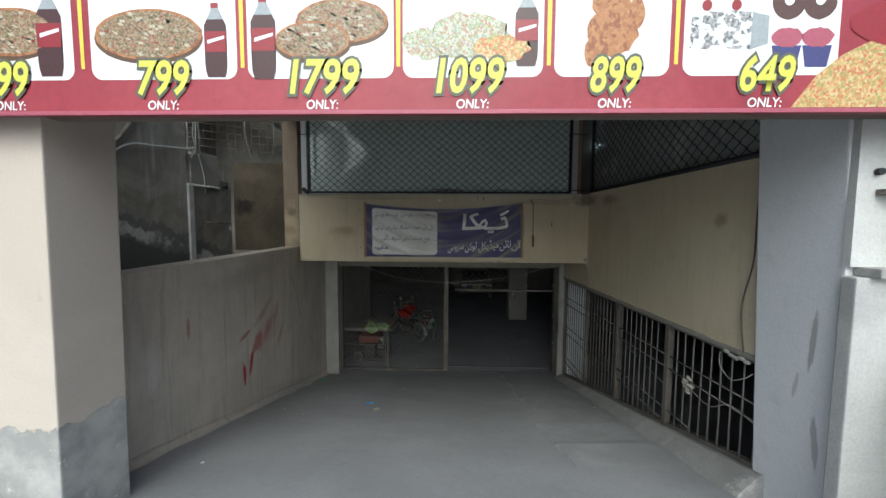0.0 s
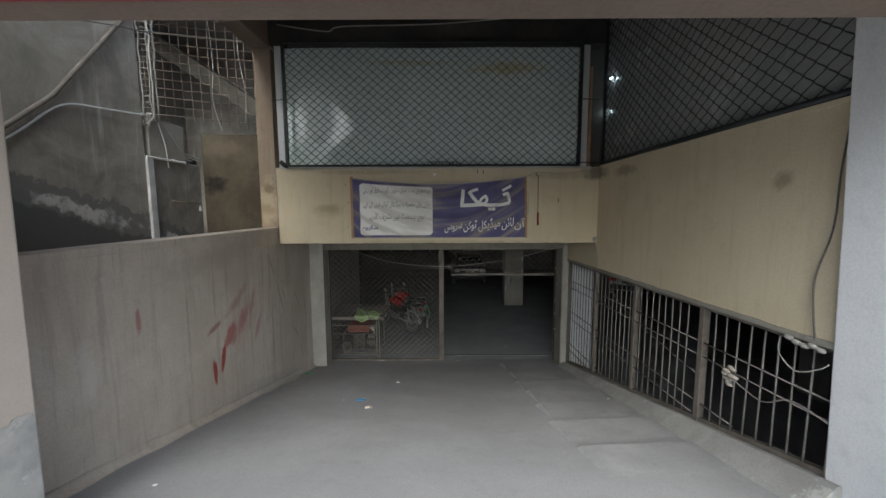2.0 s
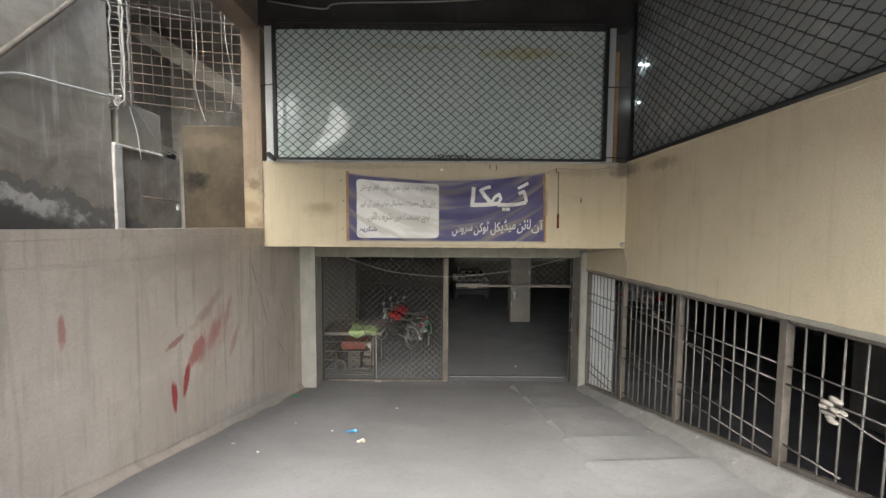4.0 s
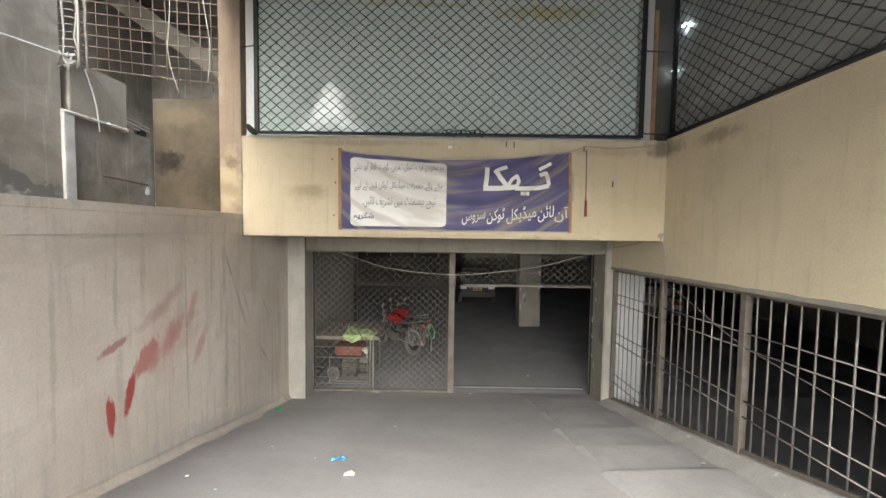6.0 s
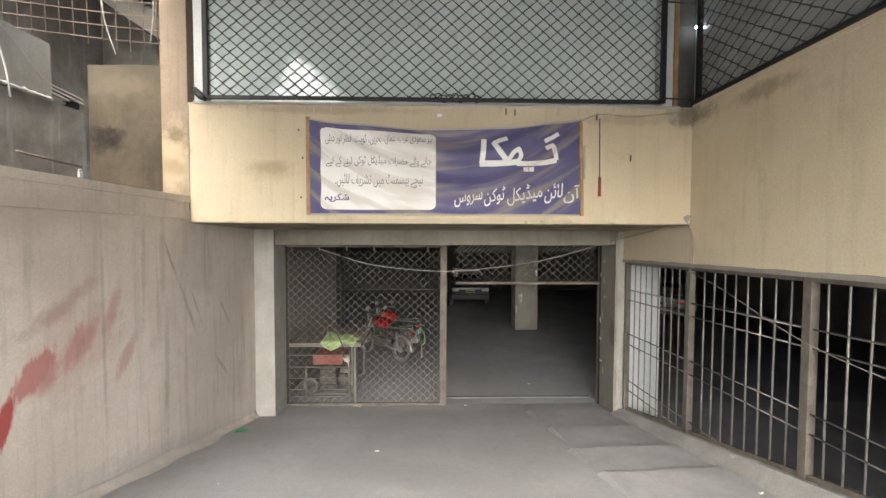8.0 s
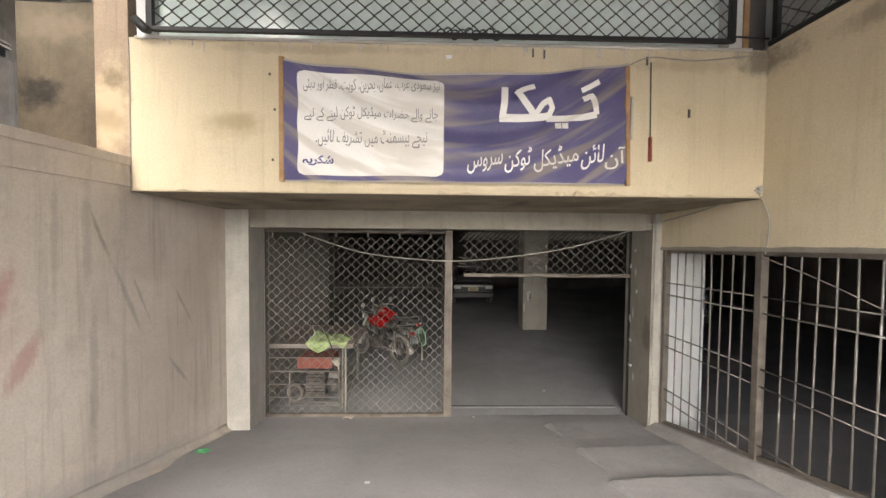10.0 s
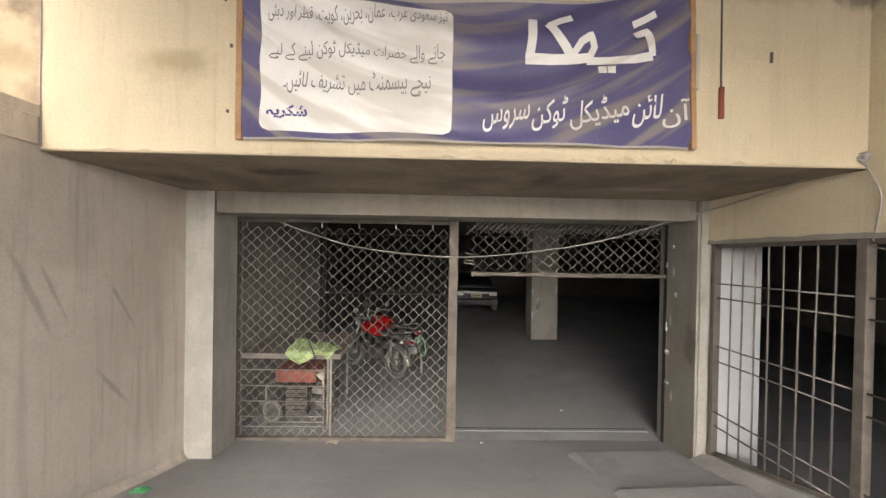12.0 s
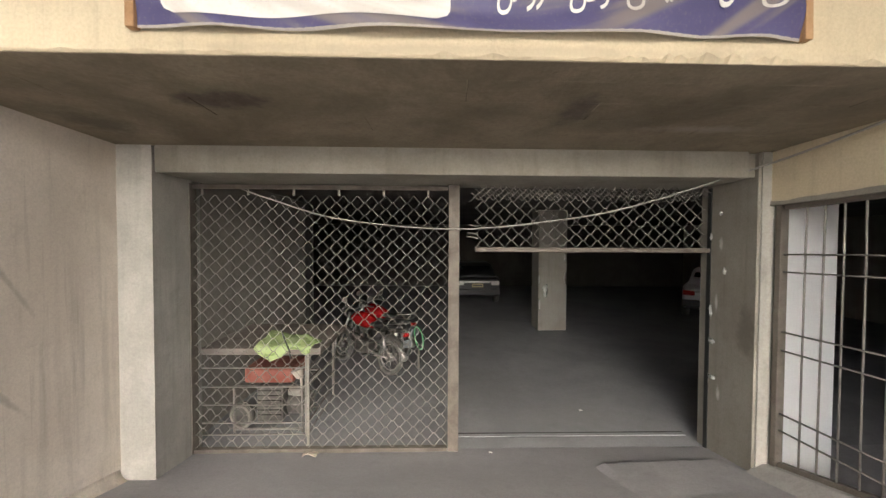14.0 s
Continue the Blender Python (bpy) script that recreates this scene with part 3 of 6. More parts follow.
for x, z, w, h in ((2.72, -1.0, 0.07, 0.15), (2.57, -0.72, 0.03, 0.1), (3.2, -0.65, 0.03, 0.12), (2.58, -1.32, 0.025, 0.12), (3.19, -0.2, 0.03, 0.08)):
    bm = add_ellipsoid(bm_new(), (x, 15.5, z), (w, 0.008, h), 10, 6)
    for v in bm.verts:
        v.co += Vector((chips.uniform(-0.4, 0.4) * w, 0, chips.uniform(-0.4, 0.4) * h))
    part("chip", bm, M_CHALK, bpy.data.objects["basement_column"], "pale chipped plaster")

# front pillars, street walls


def leaning(bm, slope, z0):
    """Shifts a shape sideways with its height, upright at z0."""
    for v in bm.verts:
        v.co.x += slope * (v.co.z - z0)
    return bm


structure("pillar_front_left", leaning(box(-2.66, -2.105, 3.56, 4.06, -0.5, 4.8, 0.012), 0.018, 2.4), M_PILLAR_FOOT, "beige painted front pillar with a bare cement foot", "pillar")
structure("wall_street_left", box(-9, -2.62, 3.64, 3.9, -0.3, 3.4), M_PILLAR_L, "beige painted street wall")
structure("wall_street_plinth", box(-9, -2.6, 3.45, 3.64, -0.3, 0.52, 0.02), M_PLINTH, "rough bare cement plinth")
structure("pillar_front_right", leaning(box(2.835, 3.12, 3.74, 4.42, -0.6, 4.8, 0.012), -0.045, 2.6), M_PILLAR_R, "pale grey painted front pillar with peeling patches", "pillar")
structure("wall_street_right", box(2.86, 9, 3.69, 3.738, 1.56, 6), M_WHITE, "white painted street wall with rust runs")
structure("wall_street_right_low", box(2.855, 9, 3.64, 3.738, -0.3, 1.5, 0.012), M_PEEL, "peeling whitewashed low wall")
structure("wall_street_right_ledge", box(2.93, 9, 3.58, 3.738, 1.5, 1.56, 0.01), M_PLINTH, "grey cement ledge", "ledge")
structure("wall_over_right", box(3.6, 3.8, 3.95, 12, 1.06, 6), M_BASE, "plain grey wall of the upper room")
structure("wall_upper_back", box(-2.6, 3.6, 8.62, 8.8, 2.35, 5.0), M_BASE, "plain wall behind the window")
structure("upper_floor_right", box(3.13, 3.6, 3.95, 8.62, 2.1, 2.3), M_BASE, "plain floor of the upper room", "floor")

# added wall: shuts out daylight above the sign to dim the ramp
structure("wall_over_sign_blocker", box(-2.6, 3.6, 3.5, 3.68, 2.45, 5.0), M_CEIL, "brown plastered wall added behind the sign to block light over the entrance")
# neighbouring house on the open side
structure("wall_neighbour", box(-4.9, -4.4, 2.0, 7.87, -1.0, 6.5), M_NEIGH, "rough grey cement wall of the neighbouring house, damp and flaking")
structure("wall_neighbour_low", box(-4.62, -4.42, 7.98, 9.2, -1.0, 2.48, 0.02), M_NEIGH, "rough grey cement low wall with rusty bolt")
structure("wall_neighbour_edge", box(-4.66, -4.36, 7.86, 7.99, -1.0, 2.5, 0.015), M_CHALK, "whitewashed edge of a cement slab", "slab")
structure("wall_neighbour_block", box(-4.6, -4.38, 7.95, 8.75, 2.5, 3.12, 0.02), M_COLUMN, "grey cement block above the low wall", "block")
structure("board_brown", box(-4.3, -2.89, 9.1, 9.16, 1.2, 3.05, 0.006), M_BROWN, "weathered brown board wall with a dark burn mark", "board")
structure("yard_floor", box(-4.9, -2.86, 2.0, 12, -1.2, -1.0), M_PLINTH, "bare cement passage floor", "floor")
structure("wall_neighbour_back", box(-7, -2.6, 11.5, 11.7, -1, 7), M_NEIGH, "dark rough wall deep in the passage")
structure("wall_neighbour_far", box(-6.5, -6.2, 7.87, 11.5, -1, 7), M_NEIGH, "dark rough wall behind the steel mesh")

# ---- ramp: treads, barred openings ----
# the yellowish bands near the top are a reflected inside light, painted on
M_SHEET = surface("pale_green_window_sheet", (0.73, 0.83, 0.785), (0.78, 0.87, 0.835), 0.8, 8, 0.09, 0.0004, spec=0.6,
                  stains=[((1.35, 8.5, 4.0), (1.1, 0.5, 0.16), 0, (0.62, 0.58, 0.30), 0.8), ((-0.3, 8.5, 4.1), (1.6, 0.5, 0.06), 0, (0.6, 0.6, 0.42), 0.7)])
M_GLASSGREY = surface("grey_glossy_sheet", (0.36, 0.368, 0.352), (0.47, 0.478, 0.46), 0.7, 6, 0.22, 0.001, spec=0.6)

for k, y in enumerate((10.02, 9.03, 8.2, 7.54, 6.85, 6.15, 5.4)):
    d = 0.6
    x0, x1 = 1.60 + 0.03 * math.sin(k * 2.3), 2.76
    za, zb = ground_z(y - d) + 0.004, ground_z(y) + 0.044
    bm = bm_new()
    nx = 8
    rows = []
    for yy, zz in ((y - d, za), (y - 0.03, zb), (y, zb - 0.012), (y + 0.004, ground_z(y) - 0.05)):
        rows.append([bm.verts.new((x0 + (x1 - x0) * i / nx, yy + 0.1 * i / nx + 0.02 * noise.noise((i * 0.9, k * 3.0, yy)), zz - 0.025 * i / nx)) for i in range(nx + 1)])
    for a, b in zip(rows, rows[1:4]):
        for i in range(nx):
            bm.faces.new((a[i], a[i + 1], b[i + 1], b[i]))
    for side, out in ((0, -0.09), (nx, 0.0)):
        foot = [bm.verts.new((r[side].co.x + out, r[side].co.y, ground_z(r[side].co.y) - 0.012)) for r in rows[:4]]
        for (a, b), (c, d) in zip(zip([r[side] for r in rows[:3]], [r[side] for r in rows[1:4]]), zip(foot, foot[1:])):
            bm.faces.new((a, b, d, c))
    tagged(part("ramp_tread", bm, M_TREAD), "worn shallow cement tread set on the ramp", "tread", "treads on the ramp")

POSTS = (4.40, 5.74, 7.09, 8.43, 9.79)


def sill_z(y):
    return -0.20 - 0.272 * (y - 4.3)


def top_z(y):
    return 0.655 - 0.026 * (y - 4.4)


for k, (ya, yb) in enumerate(zip(POSTS, POSTS[1:])):
    grille = thing("window_grille", (3.0, (ya + yb) / 2, sill_z((ya + yb) / 2)), "brown steel window grille of thin upright bars and paired rails", "grille", "grilles along the ramp")
    for j, y in enumerate((ya, yb)):
        if j == 0 or k == 3:
            w = 0.034 if y < 9.7 else 0.026
            part("post", box(2.965, 3.035, y - w, y + w, sill_z(y) - 0.05, top_z(y) + 0.02, 0.006), M_STEEL, grille)
    for nm, f, h in (("top_rail", top_z, 0.02), ("bottom_rail", lambda y: sill_z(y) - 0.01, 0.02)):
        bm = bm_new()
        a, b = ya + 0.043, yb - 0.043
        v = [bm.verts.new((x, y, f(y) + s)) for y in (a, b) for x, s in ((2.975, -h), (3.025, -h), (3.025, h), (2.975, h))]
        for q in ((0, 1, 2, 3), (4, 7, 6, 5), (0, 4, 5, 1), (1, 5, 6, 2), (2, 6, 7, 3), (3, 7, 4, 0)):
            bm.faces.new([v[i] for i in q])
        part(nm, bm, M_STEEL, grille)
    for j in range(8):
        y = ya + (0.21, 0.255, 0.158, 0.19)[k] + 0.138 * j
        lean = 0.006 * math.sin(j * 5.1 + k)
        part("bar", tube([(2.998, y + lean, sill_z(y)), (3.0, y, 0.1), (3.0, y - lean, top_z(y))], 0.0076, 6), M_BAR, grille)
    for z in (0.2, 0.05, -0.462, -0.62, -1.165, -1.31):
        a, b = ya + 0.04, yb - 0.04
        end = 4.3 + (-0.20 - z) / 0.272
        a = max(a, end)
        if b - a > 0.12:
            part("rail", tube([(2.985, a, z - 0.032 * (a - 7.1)), (2.985, b, z - 0.032 * (b - 7.1))], 0.0072, 6), M_BAR, grille)

structure("column_white", box(3.045, 3.51, 9.80, 10.3, FLOOR_Z, 0.82, 0.008), M_WPANEL, "white painted column behind the bars", "column")

rag = bm_new()
for j in range(14):
    a = random.random() * 6.3
    add_ellipsoid(rag, (2.965 + 0.03 * random.random(), 5.34 + 0.07 * math.cos(a) * random.random(), 0.06 + 0.08 * math.sin(a)), (0.022, 0.03 + 0.02 * random.random(), 0.02), 8, 5)
tagged(part("knotted_rag", rag, plain("pale_rag", (0.42, 0.38, 0.33), 0.9)), "pale knotted rag tied to the steel bars", "rag")


def cable(name, pts, r, material, label, seg=8):
    """A slack cable through points, smoothed."""
    P = [Vector(p) for p in pts]
    out = []
    for i in range(len(P) - 1):
        a, b, c, d = P[max(i - 1, 0)], P[i], P[i + 1], P[min(i + 2, len(P) - 1)]
        for s in range(seg):
            t = s / seg
            out.append(0.5 * (2 * b + (c - a) * t + (2 * a - 5 * b + 4 * c - d) * t * t + (3 * b - a - 3 * c + d) * t ** 3))
    out.append(P[-1])
    return tagged(part(name, tube(out, r, 6), material), label, "cable")


cable("cable", [(2.935, 4.47, 2.3), (2.93, 4.5, 1.9), (2.94, 4.52, 1.5), (2.93, 4.6, 1.1), (2.94, 4.56, 0.69)], 0.006, M_CABLE_DARK, "dark cable hanging down the cream wall")
cable("cable", [(2.93, 4.82, 0.62), (2.92, 4.8, 0.5), (2.92, 4.66, 0.42), (2.92, 4.5, 0.5), (2.93, 4.44, 0.56)], 0.005, M_CABLE, "pale cable looped below a small junction")
cable("cable", [(2.93, 5.25, 0.08), (2.95, 4.95, 0.02), (2.95, 4.7, 0.16), (2.95, 4.42, 0.14)], 0.006, M_BAR, "pale cable tied across the steel bars")
cable("cable", [(2.95, 8.38, 0.52), (2.95, 7.9, 0.38), (2.95, 7.1, 0.1), (2.95, 6.34, -0.02), (2.95, 5.75, -0.1)], 0.0045, M_BAR, "pale cable strung slanting across the steel bars")
cable("cable", [(2.9, 8.39, 1.1), (2.93, 8.3, 0.85), (2.96, 8.36, 0.55)], 0.006, M_CABLE, "pale cable hanging from the beam's corner")
cable("cable", [(2.88, 8.38, 1.12), (2.86, 9.0, 0.985), (2.80, 9.8, 0.86), (1.9, 10.15, 0.55), (1.15, 10.3, 0.41), (0.2, 10.36, 0.33), (-0.9, 10.4, 0.42), (-1.55, 10.42, 0.6), (-1.9, 10.44, 0.72)], 0.0085, M_CABLE, "pale slack cable strung across the lattice gate", 10)
cable("cable", [(-2.4, 8.25, 4.6), (-1.6, 8.2, 4.47), (-1.3, 8.15, 4.52), (0.2, 8.1, 4.53), (1.6, 8.0, 4.6), (2.9, 7.9, 4.74)], 0.01, M_CABLE, "pale cable strung below the ceiling")
knot = bm_new()
for j in range(10):
    add_ellipsoid(knot, (2.88 + 0.05 * random.random(), 8.375, 1.08 + 0.1 * random.random()), (0.02, 0.012, 0.012), 8, 5)
tagged(part("cable_knot", knot, M_CABLE), "tangle of cable ends at the beam's corner", "cable")
junction = thing("junction", (2.93, 4.62, 0.64), "small pale junction of taped cables on the wall", "junction")
bm = bm_new()
for j in range(5):
    add_ellipsoid(bm, (2.925, 4.5 + 0.06 * j, 0.64 + 0.012 * math.sin(j * 2)), (0.018, 0.04, 0.02), 8, 6)
part("tape_body", bm, M_CABLE, junction)

# ---- gate ----


def zigzag(x0, cells, w, h, phase, r, n=4):
    """One wavy rod across, with flattened crests."""
    pts = []
    for i in range(2 * cells + 1):
        up = (i + phase) % 2
        x = x0 + i * w / 2
        z = h / 2 if up else -h / 2
        pts += [(x - w * 0.06, 0.006 if up else -0.006, z), (x + w * 0.06, 0.006 if up else -0.006, z)]
    return tube(pts, r, n)


gate = thing("lattice_gate", (-1.1, 10.45, -1.95), "closed rolling lattice gate of dusty galvanised wavy rods", "gate")
CW, CH = 0.1417, 0.0655
first = part("rod", zigzag(-2.385, 18, CW, CH, 0, 0.0035), M_LATTICE, gate)
first.matrix_basis = pose(0, 10.45, -1.865)
other = part("rod", zigzag(-2.385, 18, CW, CH, 1, 0.0035), M_LATTICE, gate)
other.matrix_basis = pose(0, 10.45, -1.865 + CH)
for i in range(2, 39):
    o = again((first, other)[i % 2], pose(0, 0, CH * (i - i % 2)), gate)
part("bottom_bar", box(-2.39, 0.16, 10.42, 10.48, -1.965, -1.905, 0.006), M_STEEL, gate)
part("top_bar", box(-2.39, 0.16, 10.43, 10.47, 0.72, 0.765, 0.004), M_STEEL, gate)
for i in range(6):
    part("hanger", box(-2.3 + i * 0.45, -2.28 + i * 0.45, 10.44, 10.46, 0.66, 0.72), M_LATTICE, gate)
part("side_guide", box(-2.41, -2.385, 10.4, 10.5, -1.96, 0.77, 0.003), M_STEEL, gate)
part("lift_bar", box(-1.28, -1.255, 10.475, 10.49, -1.9, -0.95), M_LATTICE, gate)

mullion = thing("gate_post", (0.22, 10.45, -1.97), "rusty brown steel post between the two gates", "post")
part("channel", box(0.165, 0.275, 10.41, 10.43, -1.99, 0.78, 0.004), M_STEEL, mullion)
part("flange", box(0.168, 0.192, 10.4305, 10.5, -1.98, 0.78, 0.003), M_STEEL, mullion)
part("flange", box(0.248, 0.272, 10.4305, 10.5, -1.98, 0.78, 0.003), M_STEEL, mullion)
part("foot_plate", box(0.15, 0.29, 10.36, 10.5, -1.985, -1.955, 0.005), M_STEEL, mullion)

shutter = thing("lattice_shutter", (1.6, 10.45, 0.1), "half-raised rolling lattice shutter, bunched under the lintel", "gate")
a = part("rod", zigzag(0.44, 16, 0.148, CH, 0, 0.0038), M_LATTICE, shutter)
a.matrix_basis = pose(0, 10.45, 0.19)
b = part("rod", zigzag(0.44, 16, 0.148, CH, 1, 0.0038), M_LATTICE, shutter)
b.matrix_basis = pose(0, 10.45, 0.19 + CH)
for i in range(2, 7):
    again((a, b)[i % 2], pose(0, 0, CH * (i - i % 2)), shutter)
for i in range(7):
    again((a, b)[i % 2], pose(0.02 * i - 0.06, 0.02 * (i % 3), 0.46 - (i % 2) * CH + 0.018 * i), shutter)
part("bottom_bar", box(0.44, 2.86, 10.42, 10.48, 0.105, 0.15, 0.005), M_STEEL, shutter)
part("roll_cover", tube([(0.3, 10.56, 0.86), (2.86, 10.56, 0.86)], 0.085, 12), M_STEEL, shutter)
part("side_guide", box(2.878, 2.893, 10.44, 10.49, -1.96, 0.77, 0.003), M_BLACK, shutter)
for z in (0.28, 0.36, 0.24):
    part("rod_end", tube([(0.33 + z * 0.1, 10.45, z + 0.02), (0.47, 10.45, z)], 0.007, 5), M_LATTICE, shutter)

# ---- upper window and nets ----
win = thing("window_1", (0.1, 8.5, 2.35), "wide upper window closed with a pale greenish sheet", "window", "", "structure")
bm = bm_new()
nx, nz = 60, 20
grid = [[bm.verts.new((-2.42 + 5.0 * i / nx, 8.50 + 0.02 * noise.noise((i * 0.11, j * 0.12, 4)) + 0.012 * math.sin(i * 0.21 + j * 0.12), 2.34 + 2.02 * j / nz)) for i in range(nx + 1)] for j in range(nz + 1)]
for r0, r1 in zip(grid, grid[1:]):
    for i in range(nx):
        bm.faces.new((r0[i], r0[i + 1], r1[i + 1], r1[i])).smooth = True
part("sheet", bm, M_SHEET, win)
part("frame_side", box(-2.535, -2.43, 8.405, 8.6, 2.352, 4.34, 0.004), M_ALU, win)
part("frame_side", box(2.60, 2.72, 8.405, 8.6, 2.352, 4.34, 0.004), M_ALU, win, "chalky white window jamb")
part("frame_post", box(2.73, 2.78, 8.405, 8.6, 2.352, 4.0, 0.004), M_WOOD, win, "reddish brown wooden upright")
part("sill", box(-2.54, 2.8, 8.385, 8.47, 2.335, 2.36, 0.003), M_LIME, win, "whitewashed sill with drips")


def netting(name, at, w, h, cell, m, label):
    """Chain-link in an upright frame: w wide and h high, in the plane x, z of m."""
    net = thing(name, at, label, "net")
    n = round(w / cell)
    c = w / n
    rows = round(h / (cell * 0.86))
    ch = h / rows
    pts0, pts1, radii = [], [], []
    for i in range(rows * 2 + 1):
        for k, r in ((-0.3, 0.0056), (0.0, 0.0095), (0.3, 0.0056)):
            z = (i + k) * ch / 2
            if not 0 <= z <= h:
                continue
            u = i % 2 + (-abs(k) if i % 2 else abs(k)) * 0.92
            pts0.append((c / 2 * u, 0.01 * u - 0.005, z))
            pts1.append((-c / 2 * u, 0.005 - 0.01 * u, z))
            radii.append(r)
    base = part("wire", tube(pts0, radii, 4), M_WIREBLACK, net)
    back = part("wire", tube(pts1, radii, 4), M_WIREBLACK, net)
    base.matrix_basis = m
    back.matrix_basis = m @ pose(c, 0, 0)
    for i in range(1, n):
        again(base, m @ pose(c * i, 0, 0) @ m.inverted(), net)
        again(back, m @ pose(c * i, 0, 0) @ m.inverted(), net)
    for nm, q in (("frame_side", (-0.05, 0, -0.02, 0.02, -0.03, h + 0.03)), ("frame_side", (w, w + 0.05, -0.02, 0.02, -0.03, h + 0.03)), ("frame_rail", (0, w, -0.018, 0.018, -0.035, 0.0)), ("frame_rail", (0, w, -0.018, 0.018, h, h + 0.04))):
        o = part(nm, box(*q, 0.004), M_BLACK, net)
        o.matrix_basis = m
    return net


net = netting("window_net", (0.1, 8.33, 2.38), 4.86, 1.95, 0.152, pose(-2.33, 8.32, 2.395), "black chain-link window net in a dark steel frame")
part("hinge_block", tube([(-2.47, 8.3, 2.45), (-2.40, 8.31, 2.38), (-2.36, 8.31, 2.36)], [0.035, 0.04, 0.03], 10), M_BLACK, net)
for z in (2.42, 3.45):
    part("stay_rod", tube([(2.57, 8.32, z), (2.9, 8.34, z)], 0.008, 6), M_BLACK, net)
part("stay_rod", tube([(-2.38, 8.32, 3.46), (-2.6, 8.38, 3.46)], 0.007, 6), M_BLACK, net)
net2 = netting("side_net", (2.93, 6.4, 2.38), 3.86, 2.25, 0.165, pose(2.97, 4.46, 2.41, 0, 0, 90), "black chain-link net above the cream wall")
part("bottom_tube", tube([(2.955, 4.42, 2.40), (2.955, 8.38, 2.40)], 0.028, 10), M_BLACK, net2)
bm = bm_new()
for j in range(9):
    add_ring(bm, (0.05 + 0.06 * j, 8.34, 2.405 + 0.012 * math.sin(j * 2.1)), (0.3, 1, 0.2 * (j % 3)), 0.035, 0.007, 12, 5)
tagged(part("wire_coil", bm, M_WIREBLACK), "small loose coil of black wire on the sill", "wire")

side = thing("window_2", (3.1, 6.4, 2.38), "dim glossy grey glazing behind the net", "window", "", "structure")
part("glazing", box(3.10, 3.115, 4.42, 8.6, 2.375, 4.75), M_GLASSGREY, side)
M_TUBE = lamp_mat("white_lamp", (0.9, 0.97, 1.0), 14.0)
for x, y, z in ((3.05, 8.33, 3.78), (3.05, 8.52, 3.30)):
    lamp = thing("wall_lamp", (x, y, z), "small lit white lamp behind the net", "lamp", "lamps behind the net")
    part("bulb", add_ellipsoid(bm_new(), (x, y, z), (0.012, 0.035 if z > 3.5 else 0.012, 0.012), 12, 8), M_TUBE, lamp)
    part("holder", tube([(x + 0.05, y, z + 0.02), (x + 0.01, y, z + 0.015)], 0.015, 8), M_ALU, lamp)

# white drips below the sill
for j in range(46):
    x = -2.5 + 5.2 * random.random()
    h = 0.015 + 0.09 * random.random() ** 2
    if -0.2 < x < 0.2:
        continue
    o = part("paint_drip", box(x, x + 0.008 + 0.006 * random.random(), 8.394, 8.401, 2.34 - h, 2.336), M_LIME, bpy.data.objects["beam_front"])

# ---- banner ----


def dusty_folded_print(name, c1, c2, dust, amount):
    """Printed flex; slanting brownish bands paint both settled dust and the folds' shading."""
    n = Nodes(name)
    col = n.mix(n.span(n.noise(1.4, 5), 0.35, 0.65), c1, c2)
    sep = n.t.nodes.new("ShaderNodeSeparateXYZ")
    n.link(n.pos, sep.inputs[0])
    off = n.maths("SUBTRACT", sep.outputs["X"], 0.2)
    s = n.maths("SUBTRACT", sep.outputs["Z"], n.maths("MULTIPLY", n.maths("MULTIPLY", off, off), 0.27))
    com = n.t.nodes.new("ShaderNodeCombineXYZ")
    n.link(n.maths("MULTIPLY", sep.outputs["X"], 0.35), com.inputs["X"])
    n.link(n.maths("MULTIPLY", s, 2.6), com.inputs["Z"])
    keep, n.pos = n.pos, com.outputs[0]
    band = n.noise(2.2, 3, 0.5, shift=(1.3, 0, 0.4), distort=0.3)
    n.pos = keep
    col = n.mix(n.maths("MULTIPLY", n.span(band, 0.47, 0.62), amount), col, dust)
    col = n.mix(n.span(n.noise(60, 4), 0.5, 0.8, 0.0, 0.25), col, dust)
    return n.finish(col, 0.5, n.noise(50, 3), 0.0008, 0.0, 0.4)


M_BLUE = dusty_folded_print("faded_indigo_flex", (0.075, 0.070, 0.165), (0.10, 0.093, 0.20), (0.24, 0.21, 0.19), 0.8)
M_CREAM = dusty_folded_print("dusty_folded_white_print", (0.76, 0.75, 0.72), (0.82, 0.81, 0.78), (0.46, 0.42, 0.36), 0.5)
M_HEM = plain("grubby_hem", (0.40, 0.37, 0.33), 0.7)
M_INKGREY = plain("grey_print", (0.2, 0.195, 0.2), 0.6)
M_INKBLUE = plain("indigo_print", (0.075, 0.075, 0.22), 0.6)


def cloth_y(x, z):
    u, v = (x + 1.27) / 2.95, (z - 1.16) / 1.0
    s = z - 0.27 * (x - 0.2) ** 2
    fold = 0.5 + 0.5 * math.sin(17.0 * s + 1.2 * math.sin(1.9 * x) + 2.0)
    tight = 0.35 + 0.65 * math.sin(math.pi * min(max(u, 0), 1))
    pull = 0.010 * math.sin(26 * (v - 1.0 - 0.9 * (u - 1.0))) * max(0.0, u - 0.45)
    return 8.38 - 0.06 * fold * tight - 1.2 * pull


